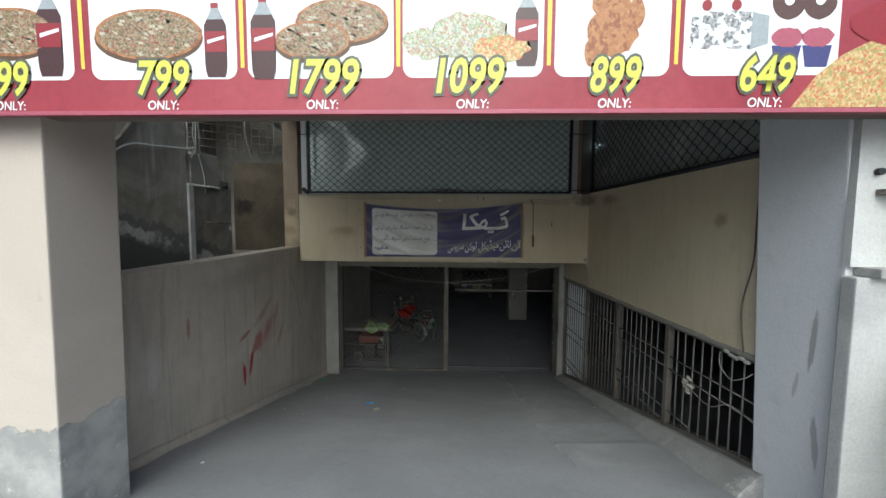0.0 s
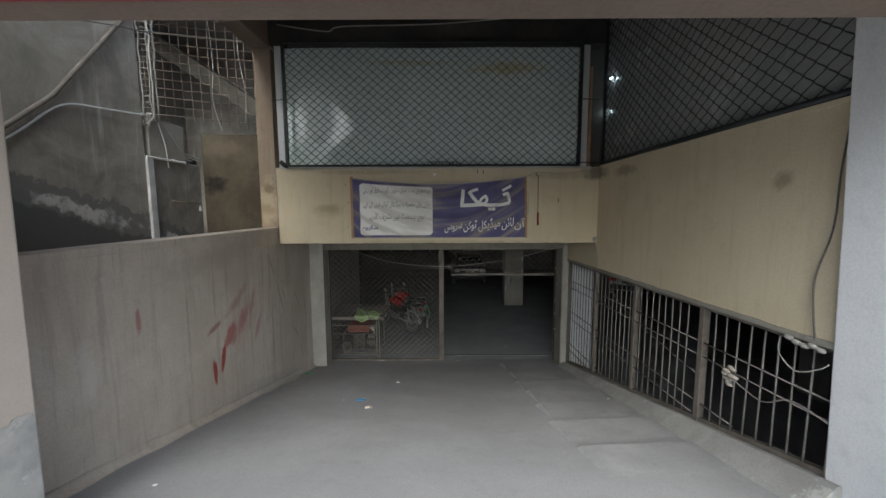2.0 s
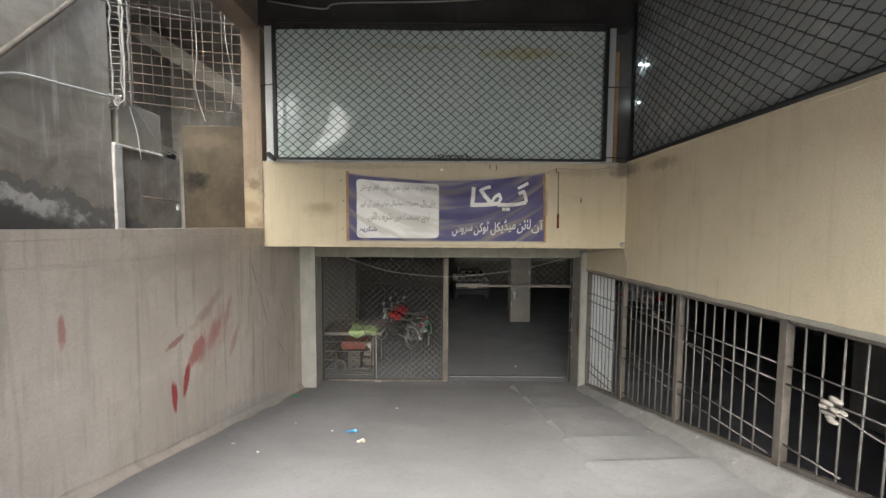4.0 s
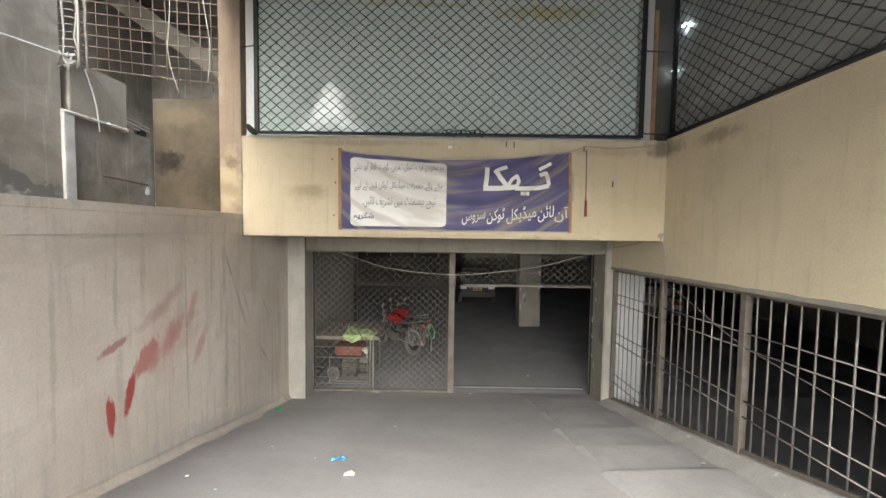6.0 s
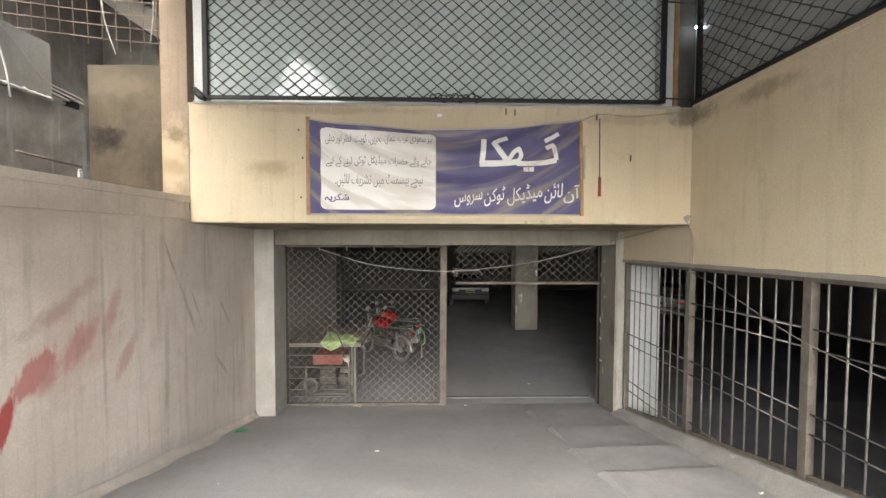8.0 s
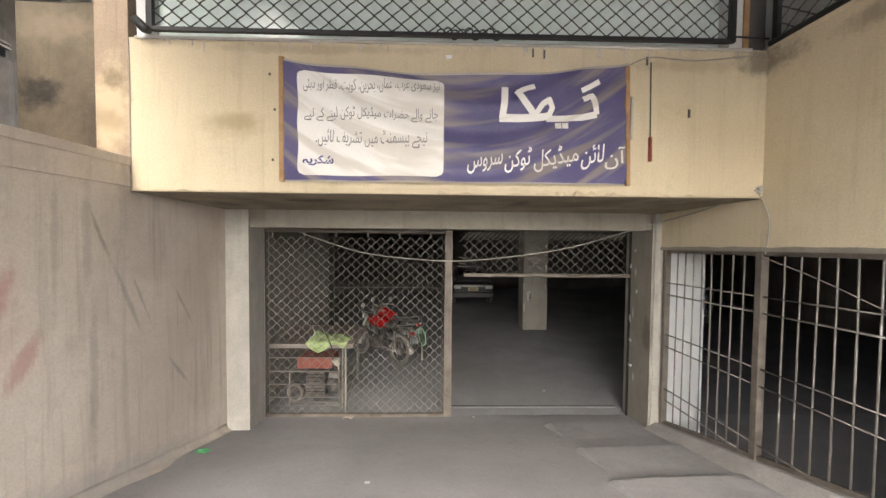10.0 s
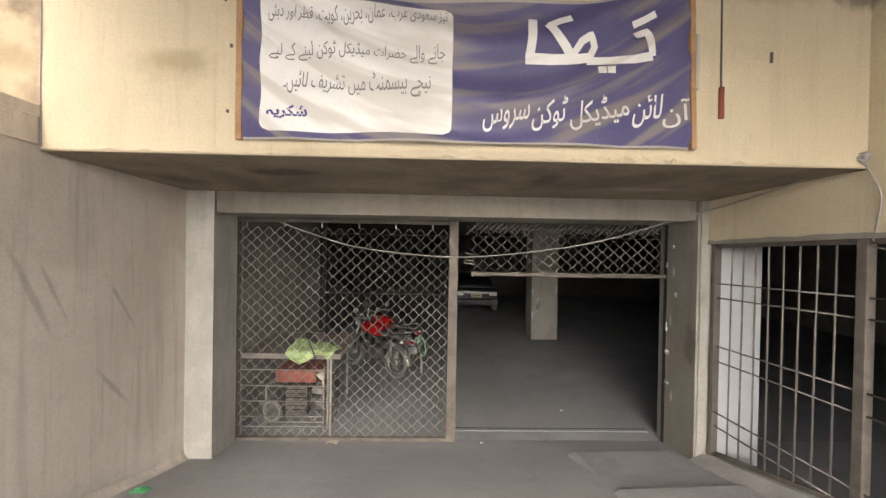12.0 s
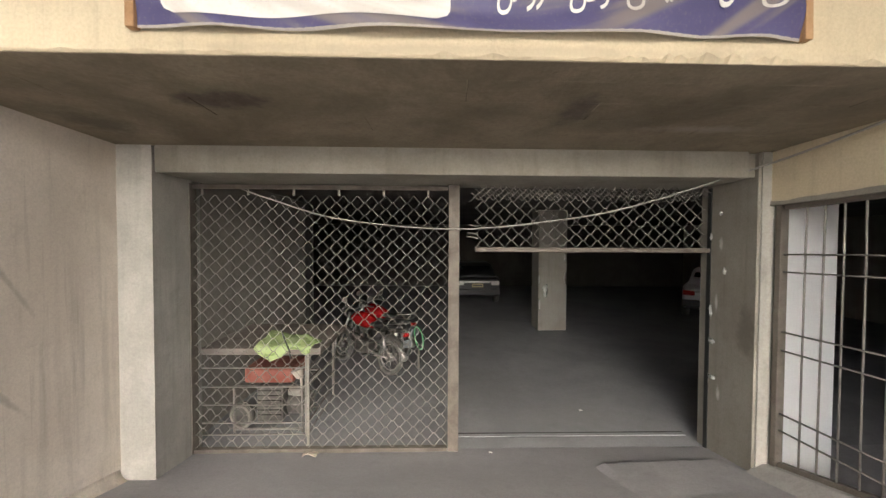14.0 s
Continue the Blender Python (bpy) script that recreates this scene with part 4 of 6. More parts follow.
def cloth_bm(x0, x1, z0, z1, off, nx=110, nz=44, radius=0.0):
    """A piece of the cloth's surface; its corners may be rounded."""
    bm = bm_new()

    def edge(x):
        u = (x + 1.27) / 2.95
        return -0.12 * math.sin(math.pi * min(max(u, 0), 1)) ** 0.8 + 0.02 * u

    rows = []
    for j in range(nz + 1):
        z = z0 + (z1 - z0) * j / nz
        d = radius - min(z - z0, z1 - z)
        inset = radius - math.sqrt(max(radius ** 2 - d ** 2, 0)) if radius and d > 0 else 0.0
        row = []
        for i in range(nx + 1):
            x = x0 + inset + (x1 - x0 - 2 * inset) * i / nx
            zz = z + edge(x) * max(0.0, (z - 1.16)) ** 2 * 0.9
            row.append(bm.verts.new((x, cloth_y(x, zz) - off, zz)))
        rows.append(row)
    for a, b in zip(rows, rows[1:]):
        for i in range(nx):
            bm.faces.new((a[i], a[i + 1], b[i + 1], b[i])).smooth = True
    return bm


def letters(text, x0, x1, z0, z1, y, lean=0.0, fat=0.0, base=None):
    """Lettering as a flat mesh in an upright rectangle; the built-in font. base: fits by that boldness instead."""
    c = bpy.data.curves.new("letters", "FONT")
    c.body = text
    c.shear = lean
    c.offset = fat if base is None else base
    c.resolution_u = 3
    o = bpy.data.objects.new("letters", c)
    scene.collection.objects.link(o)
    deps = bpy.context.evaluated_depsgraph_get()
    deps.update()
    me = bpy.data.meshes.new_from_object(o.evaluated_get(deps))
    bpy.data.objects.remove(o)
    xs, zs = [v.co.x for v in me.vertices], [v.co.y for v in me.vertices]
    if base is not None:
        c.offset = fat
        o = bpy.data.objects.new("letters", c)
        scene.collection.objects.link(o)
        deps.update()
        bpy.data.meshes.remove(me)
        me = bpy.data.meshes.new_from_object(o.evaluated_get(bpy.context.evaluated_depsgraph_get()))
        bpy.data.objects.remove(o)
    bm = bm_new()
    bm.from_mesh(me)
    bpy.data.meshes.remove(me)
    bpy.data.curves.remove(c)
    sx, sz = (x1 - x0) / (max(xs) - min(xs)), (z1 - z0) / (max(zs) - min(zs))
    lo, bot = min(xs), min(zs)
    for v in bm.verts:
        x, z = x0 + (v.co.x - lo) * sx, z0 + (v.co.y - bot) * sz
        v.co = (x, y(x, z) if callable(y) else y, z)
    return bm


def marks(bm, material, parent):
    """Each separate mark of a print becomes a part of its own."""
    left = set(bm.verts)
    while left:
        group, todo = set(), [left.pop()]
        while todo:
            v = todo.pop()
            group.add(v)
            for e in v.link_edges:
                o = e.other_vert(v)
                if o in left:
                    left.discard(o)
                    todo.append(o)
        one = bm_new()
        new_of = {v: one.verts.new(v.co) for v in sorted(group, key=lambda v: v.index)}
        for f in bm.faces:
            if f.verts[0] in group:
                one.faces.new([new_of[v] for v in f.verts])
        part("lettering", one, material, parent)
    bm.free()


# joined shapes of the script, right to left: first code and count of forms
FORMS = {"ا": (0xFE8D, 2), "آ": (0xFE81, 2), "ب": (0xFE8F, 4), "ت": (0xFE95, 4), "ٹ": (0xFB66, 4), "ج": (0xFE9D, 4), "چ": (0xFB7A, 4), "ح": (0xFEA1, 4),
         "د": (0xFEA9, 2), "ڈ": (0xFB88, 2), "ر": (0xFEAD, 2), "ز": (0xFEAF, 2), "س": (0xFEB1, 4), "ش": (0xFEB5, 4), "ض": (0xFEBD, 4), "ط": (0xFEC1, 4),
         "ع": (0xFEC9, 4), "ف": (0xFED1, 4), "ق": (0xFED5, 4), "ک": (0xFB8E, 4), "ل": (0xFEDD, 4), "م": (0xFEE1, 4), "ن": (0xFEE5, 4), "ں": (0xFB9E, 2),
         "و": (0xFEED, 2), "ہ": (0xFBA6, 4), "ی": (0xFBFC, 4), "ے": (0xFBAE, 2), "ئ": (0xFE89, 4)}


def joined(text):
    out = []
    for i, ch in enumerate(text):
        if ch not in FORMS:
            out.append(ch)
            continue
        base, n = FORMS[ch]
        before = i > 0 and text[i - 1] in FORMS and FORMS[text[i - 1]][1] == 4
        after = n == 4 and i + 1 < len(text) and text[i + 1] in FORMS
        out.append(chr(base + (3 if before and after else 2 if after else 1 if before else 0)))
    return "".join(reversed(out))


banner = thing("banner", (0.2, 8.37, 1.15), "faded indigo and white cloth banner with printed script, nailed on battens", "banner")
cloth = part("cloth", cloth_bm(-1.285, 1.69, 1.155, 2.165, 0.0), M_BLUE, banner)
part("hem", cloth_bm(-1.285, 1.69, 1.143, 1.157, 0.0, 70, 2), M_HEM, banner, "pale lower hem")
part("hem", cloth_bm(-1.285, 1.69, 2.165, 2.185, 0.0, 70, 2), M_HEM, banner, "pale upper hem")
field = part("print_field", cloth_bm(-1.165, 0.085, 1.195, 2.11, 0.005, 60, 44, 0.06), M_CREAM, cloth, "dusty white printed field")
for text, x0, x1, z0, z1 in (("نیز سعودی عرب، عمان، بحرین، کویت، قطر اور دبئی", -1.11, 0.046, 1.90, 2.015), ("جانے والے حضرات میڈیکل ٹوکن لینے کے لیے", -1.105, 0.035, 1.66, 1.785), ("نیچے بیسمنٹ میں تشریف لائیں۔", -1.008, -0.056, 1.43, 1.59)):
    part("lettering", letters(joined(text), x0, x1, z0, z1, lambda x, z: cloth_y(x, z) - 0.013, 0, 0.0), M_INKGREY, cloth)
part("lettering", letters(joined("شکریہ"), -1.12, -0.86, 1.275, 1.37, lambda x, z: cloth_y(x, z) - 0.013, 0, 0.03), M_INKBLUE, cloth)
for text, x0, x1, z0, z1 in (("آن", 1.502, 1.679, 1.271, 1.457), ("لائن", 1.276, 1.486, 1.268, 1.47), ("میڈیکل", 0.874, 1.253, 1.239, 1.453), ("ٹوکن", 0.618, 0.845, 1.236, 1.428), ("سروس", 0.291, 0.595, 1.223, 1.348)):
    bm = letters(joined(text), x0, x1, z0, z1, 8.3, 0, 0.008)
    for v in bm.verts:
        v.co.z += 0.16 * (v.co.x - x0)
        v.co.y = cloth_y(v.co.x, v.co.z) - 0.009
    bm.verts.index_update()
    marks(bm, M_CREAM, cloth)
# bold heading as plain strokes
bm = bm_new()


def stroke(bm, pts, w):
    """A thick line of the print along points on the cloth."""
    K = [Vector((x, z)) for x, z in pts]
    P = [a.lerp(b, s / 6) for a, b in zip(K, K[1:]) for s in range(6)] + [K[-1]]
    sides = []
    for i, p in enumerate(P):
        d = (P[min(i + 1, len(P) - 1)] - P[max(i - 1, 0)]).normalized()
        o = Vector((-d.y, d.x)) * w / 2
        sides.append([bm.verts.new((q.x, cloth_y(q.x, q.y) - 0.01, q.y)) for q in (p - o, p + o)])
    for a, b in zip(sides, sides[1:]):
        bm.faces.new((a[0], b[0], b[1], a[1]))


for pts, w in (([(0.613, 1.976), (0.6, 1.828), (0.586, 1.703)], 0.058),
               ([(0.563, 1.703), (0.749, 1.707), (0.908, 1.72), (0.999, 1.733)], 0.062),
               ([(0.867, 1.98), (0.783, 1.957), (0.715, 1.924)], 0.05),
               ([(0.711, 1.938), (0.777, 1.839), (0.874, 1.734)], 0.058),
               ([(0.874, 1.734), (0.935, 1.828), (0.994, 1.866), (1.026, 1.802), (0.99, 1.724)], 0.046),
               ([(0.976, 1.71), (1.135, 1.708), (1.282, 1.717), (1.412, 1.749)], 0.056),
               ([(1.412, 1.749), (1.391, 1.84), (1.371, 1.912), (1.294, 1.879)], 0.05),
               ([(1.282, 1.956), (1.362, 1.996), (1.439, 2.041)], 0.044)):
    stroke(bm, pts, w)
for x in (1.071, 1.13):
    stroke(bm, [(x - 0.026, 1.642), (x + 0.026, 1.642)], 0.05)
bm.verts.index_update()
marks(bm, M_CREAM, cloth)
part("batten", box(-1.325, -1.285, 8.36, 8.398, 1.14, 2.20, 0.004), M_WOOD, banner)
bm = box(1.69, 1.725, 8.355, 8.395, 1.14, 2.17, 0.004)
for v in bm.verts:
    v.co.x += 0.03 * (1.2 - v.co.z)
part("batten", bm, M_WOOD, banner)
part("batten", box(1.728, 1.75, 8.38, 8.398, 1.55, 1.92, 0.003), M_LIME, banner)
rod = thing("hanging_rod", (1.91, 8.39, 1.37), "thin wire down the beam ending in a red rod", "rod")
part("wire", tube([(1.90, 8.392, 2.22), (1.905, 8.392, 1.9), (1.91, 8.392, 1.57)], 0.006, 5), M_CABLE_DARK, rod)
part("red_rod", tube([(1.91, 8.39, 1.57), (1.912, 8.39, 1.36)], 0.017, 8), plain("faded_red", (0.26, 0.06, 0.04), 0.6), rod)
cable("cable", [(-2.597, 8.394, 2.34), (-2.592, 8.392, 1.9), (-2.596, 8.392, 1.5), (-2.59, 8.394, 1.07)], 0.004, M_CABLE, "thin pale cable down the edge of the cream beam")
cable("cable", [(1.7, 8.39, 2.19), (1.9, 8.38, 2.26), (2.3, 8.38, 2.24), (2.85, 8.38, 2.3)], 0.005, M_CABLE, "thin pale wire tied along the beam")
for x, z in ((-1.4, 1.32), (-1.38, 1.75), (-1.42, 2.05), (1.86, 2.2), (2.25, 1.75), (0.85, 2.25), (0.95, 2.24)):
    part("nail_mark", box(x, x + 0.014, 8.39, 8.402, z, z + (0.02 if x < 0.8 else 0.07)), M_CABLE_DARK, bpy.data.objects["beam_front"])
part("chip", box(0.1, 0.15, 8.392, 8.402, 2.22, 2.25), M_WPANEL, bpy.data.objects["beam_front"])

# ---- street sign ----
M_SIGNRED = surface("faded_red_vinyl", (0.27, 0.028, 0.045), (0.34, 0.05, 0.065), 1.0, 20, 0.4, 0.0005, spec=0.4)
M_SIGNWHITE = plain("white_vinyl", (0.78, 0.785, 0.79), 0.4, vary=0.06, fine=4)
M_GOLD = plain("yellow_vinyl", (0.75, 0.55, 0.06), 0.4, vary=0.1)
M_PRICE = plain("lemon_vinyl", (0.62, 0.62, 0.08), 0.4, vary=0.08)
M_OUTLINE = plain("dark_olive_vinyl", (0.10, 0.10, 0.07), 0.4)
M_COLA = plain("dark_cola_print", (0.05, 0.012, 0.012), 0.35)
M_LABEL = plain("red_label_print", (0.25, 0.012, 0.02), 0.35)
M_CAP = plain("clear_bottle_print", (0.33, 0.35, 0.37), 0.35)


def food(name, tones, scale):
    """Print of mixed food: cells of several tones."""
    n = Nodes(name)
    v = n.t.nodes.new("ShaderNodeTexVoronoi")
    v.inputs["Scale"].default_value = scale
    warp = n.t.nodes.new("ShaderNodeTexNoise")
    warp.inputs["Scale"].default_value = scale * 0.7
    n.link(n.pos, warp.inputs["Vector"])
    add = n.t.nodes.new("ShaderNodeVectorMath")
    add.operation = "MULTIPLY_ADD"
    add.inputs[1].default_value = (1.6 / scale,) * 3
    n.link(warp.outputs["Color"], add.inputs[0])
    n.link(n.pos, add.inputs[2])
    n.link(add.outputs[0], v.inputs["Vector"])
    sep = n.t.nodes.new("ShaderNodeSeparateColor")
    n.link(v.outputs["Color"], sep.inputs[0])
    ramp = n.t.nodes.new("ShaderNodeValToRGB")
    ramp.color_ramp.interpolation = "CONSTANT"
    while len(ramp.color_ramp.elements) < len(tones):
        ramp.color_ramp.elements.new(0.5)
    for i, (e, tone) in enumerate(zip(ramp.color_ramp.elements, tones)):
        e.position, e.color = i / len(tones), (*tone, 1)
    n.link(sep.outputs[0], ramp.inputs[0])
    col = n.mix(n.span(n.noise(scale * 1.5, 4), 0.3, 0.7, 0.0, 0.6), ramp.outputs[0], tones[0])
    return n.finish(col, 0.45)


M_PIZZA = food("pizza_print", [(0.264, 0.178, 0.101), (0.357, 0.295, 0.209), (0.186, 0.171, 0.062), (0.279, 0.070, 0.039), (0.341, 0.271, 0.171), (0.078, 0.062, 0.031)], 120)
M_MUSHROOM = plain("mushroom_print", (0.52, 0.45, 0.34), 0.45, vary=0.5)
M_OLIVE = plain("olive_print", (0.09, 0.10, 0.035), 0.45)
M_CRUST = plain("crust_print", (0.10, 0.05, 0.025), 0.45)
M_SALAD = food("salad_print", [(0.465, 0.465, 0.349), (0.232, 0.326, 0.109), (0.542, 0.527, 0.465), (0.372, 0.116, 0.062), (0.271, 0.279, 0.264)], 120)
M_PASTA = food("pasta_print", [(0.512, 0.357, 0.139), (0.465, 0.078, 0.039), (0.558, 0.465, 0.264), (0.232, 0.264, 0.078), (0.480, 0.248, 0.093)], 85)
M_ROAST = food("roast_print", [(0.326, 0.132, 0.046), (0.426, 0.202, 0.078), (0.202, 0.062, 0.023), (0.388, 0.171, 0.062)], 48)
M_CAKE = food("cake_print", [(0.70, 0.70, 0.70), (0.05, 0.045, 0.05), (0.55, 0.56, 0.57), (0.12, 0.10, 0.10)], 40)
M_DONUT = plain("chocolate_print", (0.09, 0.04, 0.03), 0.4, vary=0.5)
M_PINK = plain("pink_print", (0.36, 0.08, 0.12), 0.4)
M_NAVY = plain("navy_print", (0.05, 0.05, 0.17), 0.4)


def flat(points, y):
    bm = bm_new()
    f = bm.faces.new([bm.verts.new((x, y, z)) for x, z in points])
    bmesh.ops.triangulate(bm, faces=[f])
    return bm


def oval(x, z, rx, rz, y, n=36, wob=0.0):
    return flat([(x + rx * (1 + wob * noise.noise((k * 0.7, x, z))) * math.cos(2 * math.pi * k / n), z + rz * (1 + wob * noise.noise((k * 0.9, z, x))) * math.sin(2 * math.pi * k / n)) for k in range(n)], y)


def rounded(x0, x1, z0, z1, r, y):
    pts = []
    for cx, cz, a0 in ((x1 - r, z1 - r, 0), (x0 + r, z1 - r, 90), (x0 + r, z0 + r, 180), (x1 - r, z0 + r, 270)):
        pts += [(cx + r * math.cos(radians(a0 + 15 * k)), cz + r * math.sin(radians(a0 + 15 * k))) for k in range(7)]
    return flat(pts, y)


Y0 = 3.40
sign = thing("shop_sign", (0.4, 3.42, 2.42), "wide red shop sign printed with food pictures and yellow prices", "sign")
board = part("panel", box(-4.2, 4.4, Y0, 3.48, 2.42, 3.42, 0.004), M_SIGNRED, sign)
part("bottom_trim", box(-4.2, 4.4, 3.38, 3.398, 2.405, 2.428, 0.003), M_PINK, sign, "worn pinkish lower edge")
cards = ((-2.42, -1.70), (-1.60, -0.78), (-0.72, 0.08), (0.13, 0.88), (0.94, 1.54), (1.61, 2.40))
for a, b in cards:
    part("card", rounded(a, b, 2.60, 3.36, 0.06, Y0 - 0.002), M_SIGNWHITE, sign)
for (a, b), (c, d) in zip(cards, cards[1:]):
    m = (b + c) / 2
    part("gold_stripe", flat([(m - 0.010, 2.66), (m + 0.010, 2.66), (m + 0.014, 3.40), (m - 0.014, 3.40)], Y0 - 0.002), M_GOLD, sign)


def bottle(x, z, h):
    w = h * 0.16
    prof = [(0.0, 0.78), (0.1, 0.95), (0.25, 1.0), (0.4, 0.9), (0.55, 1.0), (0.72, 0.98), (0.82, 0.6), (0.9, 0.34), (1.0, 0.32)]
    for nm, lo, hi, mat, dy in (("bottle_body", 0.0, 0.80, M_COLA, 0.004), ("bottle_neck", 0.78, 0.93, M_CAP, 0.0042), ("bottle_label", 0.34, 0.62, M_LABEL, 0.0055), ("bottle_cap", 0.93, 1.0, M_LABEL, 0.0045)):
        ts = [lo + (hi - lo) * k / 8 for k in range(9)]

        def wide(t):
            for (a, wa), (b, wb) in zip(prof, prof[1:]):
                if t <= b:
                    return wa + (wb - wa) * (t - a) / (b - a)
            return prof[-1][1]
        pts = [(x + w * wide(t), z + h * t) for t in ts] + [(x - w * wide(t), z + h * t) for t in reversed(ts)]
        part(nm, flat(pts, Y0 - dy), mat, board)
    part("bottle_mark", flat([(x - w * 0.7, z + h * 0.45), (x + w * 0.8, z + h * 0.52), (x + w * 0.8, z + h * 0.56), (x - w * 0.7, z + h * 0.50)], Y0 - 0.0065), M_SIGNWHITE, board)


def pizza(x, z, rx, rz, dy=0.003):
    part("pizza_base", oval(x, z - 0.02, rx * 1.02, rz * 1.02, Y0 - dy), M_CRUST, board)
    part("pizza_crust", oval(x, z, rx, rz, Y0 - dy - 0.0007, 40, 0.03), M_ROAST, board)
    part("pizza_top", oval(x, z, rx * 0.93, rz * 0.90, Y0 - dy - 0.0014, 40, 0.05), M_PIZZA, board)
    scatter = random.Random(int(x * 1000))
    for mat, count, size in ((M_MUSHROOM, 34, 0.019), (M_OLIVE, 20, 0.013), (M_LABEL, 12, 0.011)):
        bm = bm_new()
        for _ in range(count):
            a, r = scatter.uniform(0, 6.28), math.sqrt(scatter.random()) * 0.86
            cx, cz, q, lean = x + rx * r * math.cos(a), z + rz * r * math.sin(a), size * scatter.uniform(0.6, 1.2), scatter.uniform(0, 3)
            bm.faces.new([bm.verts.new((cx + q * math.cos(b + lean), Y0 - dy - 0.0017, cz + 0.55 * q * math.sin(b) + 0.2 * q * math.sin(3 * b))) for b in (0.785 * k for k in range(8))])
        part("topping", bm, mat, board)


pizza(-2.05, 2.86, 0.26, 0.13)
bottle(-1.83, 2.62, 0.46)
pizza(-1.27, 2.84, 0.30, 0.135)
bottle(-0.895, 2.61, 0.39)
pizza(-0.20, 2.90, 0.25, 0.115, 0.0025)
pizza(-0.36, 2.80, 0.205, 0.10, 0.0045)
bottle(-0.63, 2.60, 0.43)
part("salad", oval(0.25, 2.78, 0.12, 0.085, Y0 - 0.003, 30, 0.3), M_SALAD, board)
part("salad", oval(0.48, 2.82, 0.20, 0.12, Y0 - 0.0035, 40, 0.25), M_SALAD, board)
part("pasta", oval(0.66, 2.75, 0.14, 0.07, Y0 - 0.0043, 30, 0.3), M_PASTA, board)
bottle(0.79, 2.655, 0.385)
part("roast_body", oval(1.24, 2.83, 0.13, 0.13, Y0 - 0.003, 30, 0.2), M_ROAST, board)
part("roast_top", oval(1.23, 2.97, 0.10, 0.10, Y0 - 0.0037, 30, 0.2), M_ROAST, board)
for x in (1.14, 1.36):
    part("roast_leg", oval(x, 2.73 if x < 1.2 else 2.92, 0.045, 0.08, Y0 - 0.0044, 24, 0.2), M_ROAST, board)
for x in (1.72, 1.87):
    part("cake_slice", flat([(x - 0.08, 2.74), (x + 0.08, 2.73), (x + 0.085, 2.92), (x - 0.075, 2.93)], Y0 - 0.003 - 0.0007 * (x > 1.8)), M_CAKE, board)
    part("cherry", oval(x, 2.955, 0.025, 0.028, Y0 - 0.0045), M_LABEL, board)
part("cake_side", flat([(1.95, 2.73), (2.04, 2.76), (2.04, 2.90), (1.955, 2.92)], Y0 - 0.0032), M_CAP, board)
for x in (2.135, 2.29):
    part("donut", oval(x, 2.97, 0.085, 0.092, Y0 - 0.003 - 0.0006 * (x > 2.2), 28, 0.05), M_DONUT, board)
    part("donut_hole", oval(x, 2.975, 0.025, 0.026, Y0 - 0.0046), M_SIGNWHITE, board)
    part("cupcake_case", flat([(x - 0.055, 2.64), (x + 0.055, 2.64), (x + 0.075, 2.75), (x - 0.075, 2.75)], Y0 - 0.003), M_NAVY, board)
    part("cupcake_icing", oval(x, 2.79, 0.082, 0.05, Y0 - 0.0037, 26, 0.2), M_PINK, board)
part("pasta", flat([(2.18, 2.435), (2.30, 2.60), (2.42, 2.70), (2.56, 2.77), (3.2, 2.80), (3.2, 2.435)], Y0 - 0.0028), M_PASTA, board)
part("sauce", oval(2.75, 2.86, 0.30, 0.12, Y0 - 0.0036, 30, 0.04), M_LABEL, board)
for text, x0, x1, only in (("899", -2.25, -1.96, -2.17), ("799", -1.34, -1.045, -1.29), ("1799", -0.49, -0.105, -0.40), ("1099", 0.31, 0.675, 0.42), ("899", 1.13, 1.395, 1.175), ("649", 1.905, 2.185, 1.955)):
    part("price_outline", letters(text, x0, x1, 2.512, 2.702, Y0 - 0.0075, 0.18, 0.085, 0.022), M_OUTLINE, sign)
    part("price", letters(text, x0, x1, 2.512, 2.702, Y0 - 0.0095, 0.18, 0.022, 0.022), M_PRICE, sign)
    part("lettering", letters("ONLY:", only, only + 0.175, 2.437, 2.487, Y0 - 0.004, 0.12, 0.015), M_SIGNWHITE, sign)

# ---- street front ----
pipe = thing("down_pipe", (3.1, 3.6, 1.6), "grey steel pipe with a bracket on the white wall", "pipe")
part("tube", tube([(3.14, 3.62, 1.57), (3.14, 3.62, 5.0)], 0.045, 12), M_PLINTH, pipe)
part("bracket", box(2.97, 3.2, 3.60, 3.69, 2.0, 2.035, 0.004), M_STEEL, pipe)
part("bolt_head", add_disc(bm_new(), (2.97, 3.675, 2.14), (0, 1, 0), 0.022, 0.03, 10), M_BLACK, pipe)

# ---- neighbouring house: steel mesh, wires, bolt ----
mesh = thing("steel_mesh", (-3.8, 8.9, 3.1), "rusty welded steel mesh hanging crooked in the gap", "mesh")
for i in range(14):
    x = -5.1 + i * 0.165
    lo = 3.42 - 0.03 * i + 0.03 * math.sin(i * 2.0)
    part("upright", tube([(x, 8.92, lo), (x + 0.012 * math.sin(i), 8.9, 4.3), (x + 0.02 * math.sin(i * 3), 8.9, 5.3)], 0.006, 5), M_REBAR, mesh)
for j in range(12):
    z = 3.24 + j * 0.155
    part("cross_bar", tube([(-5.12, 8.885, z + 0.16), (-3.9, 8.885, z + 0.02), (-2.9, 8.885, z - 0.06)], 0.006, 5), M_REBAR, mesh)
cage = thing("rebar_cage", (-4.42, 7.95, 3.1), "pale bent reinforcement bars standing out of the block", "rebar")
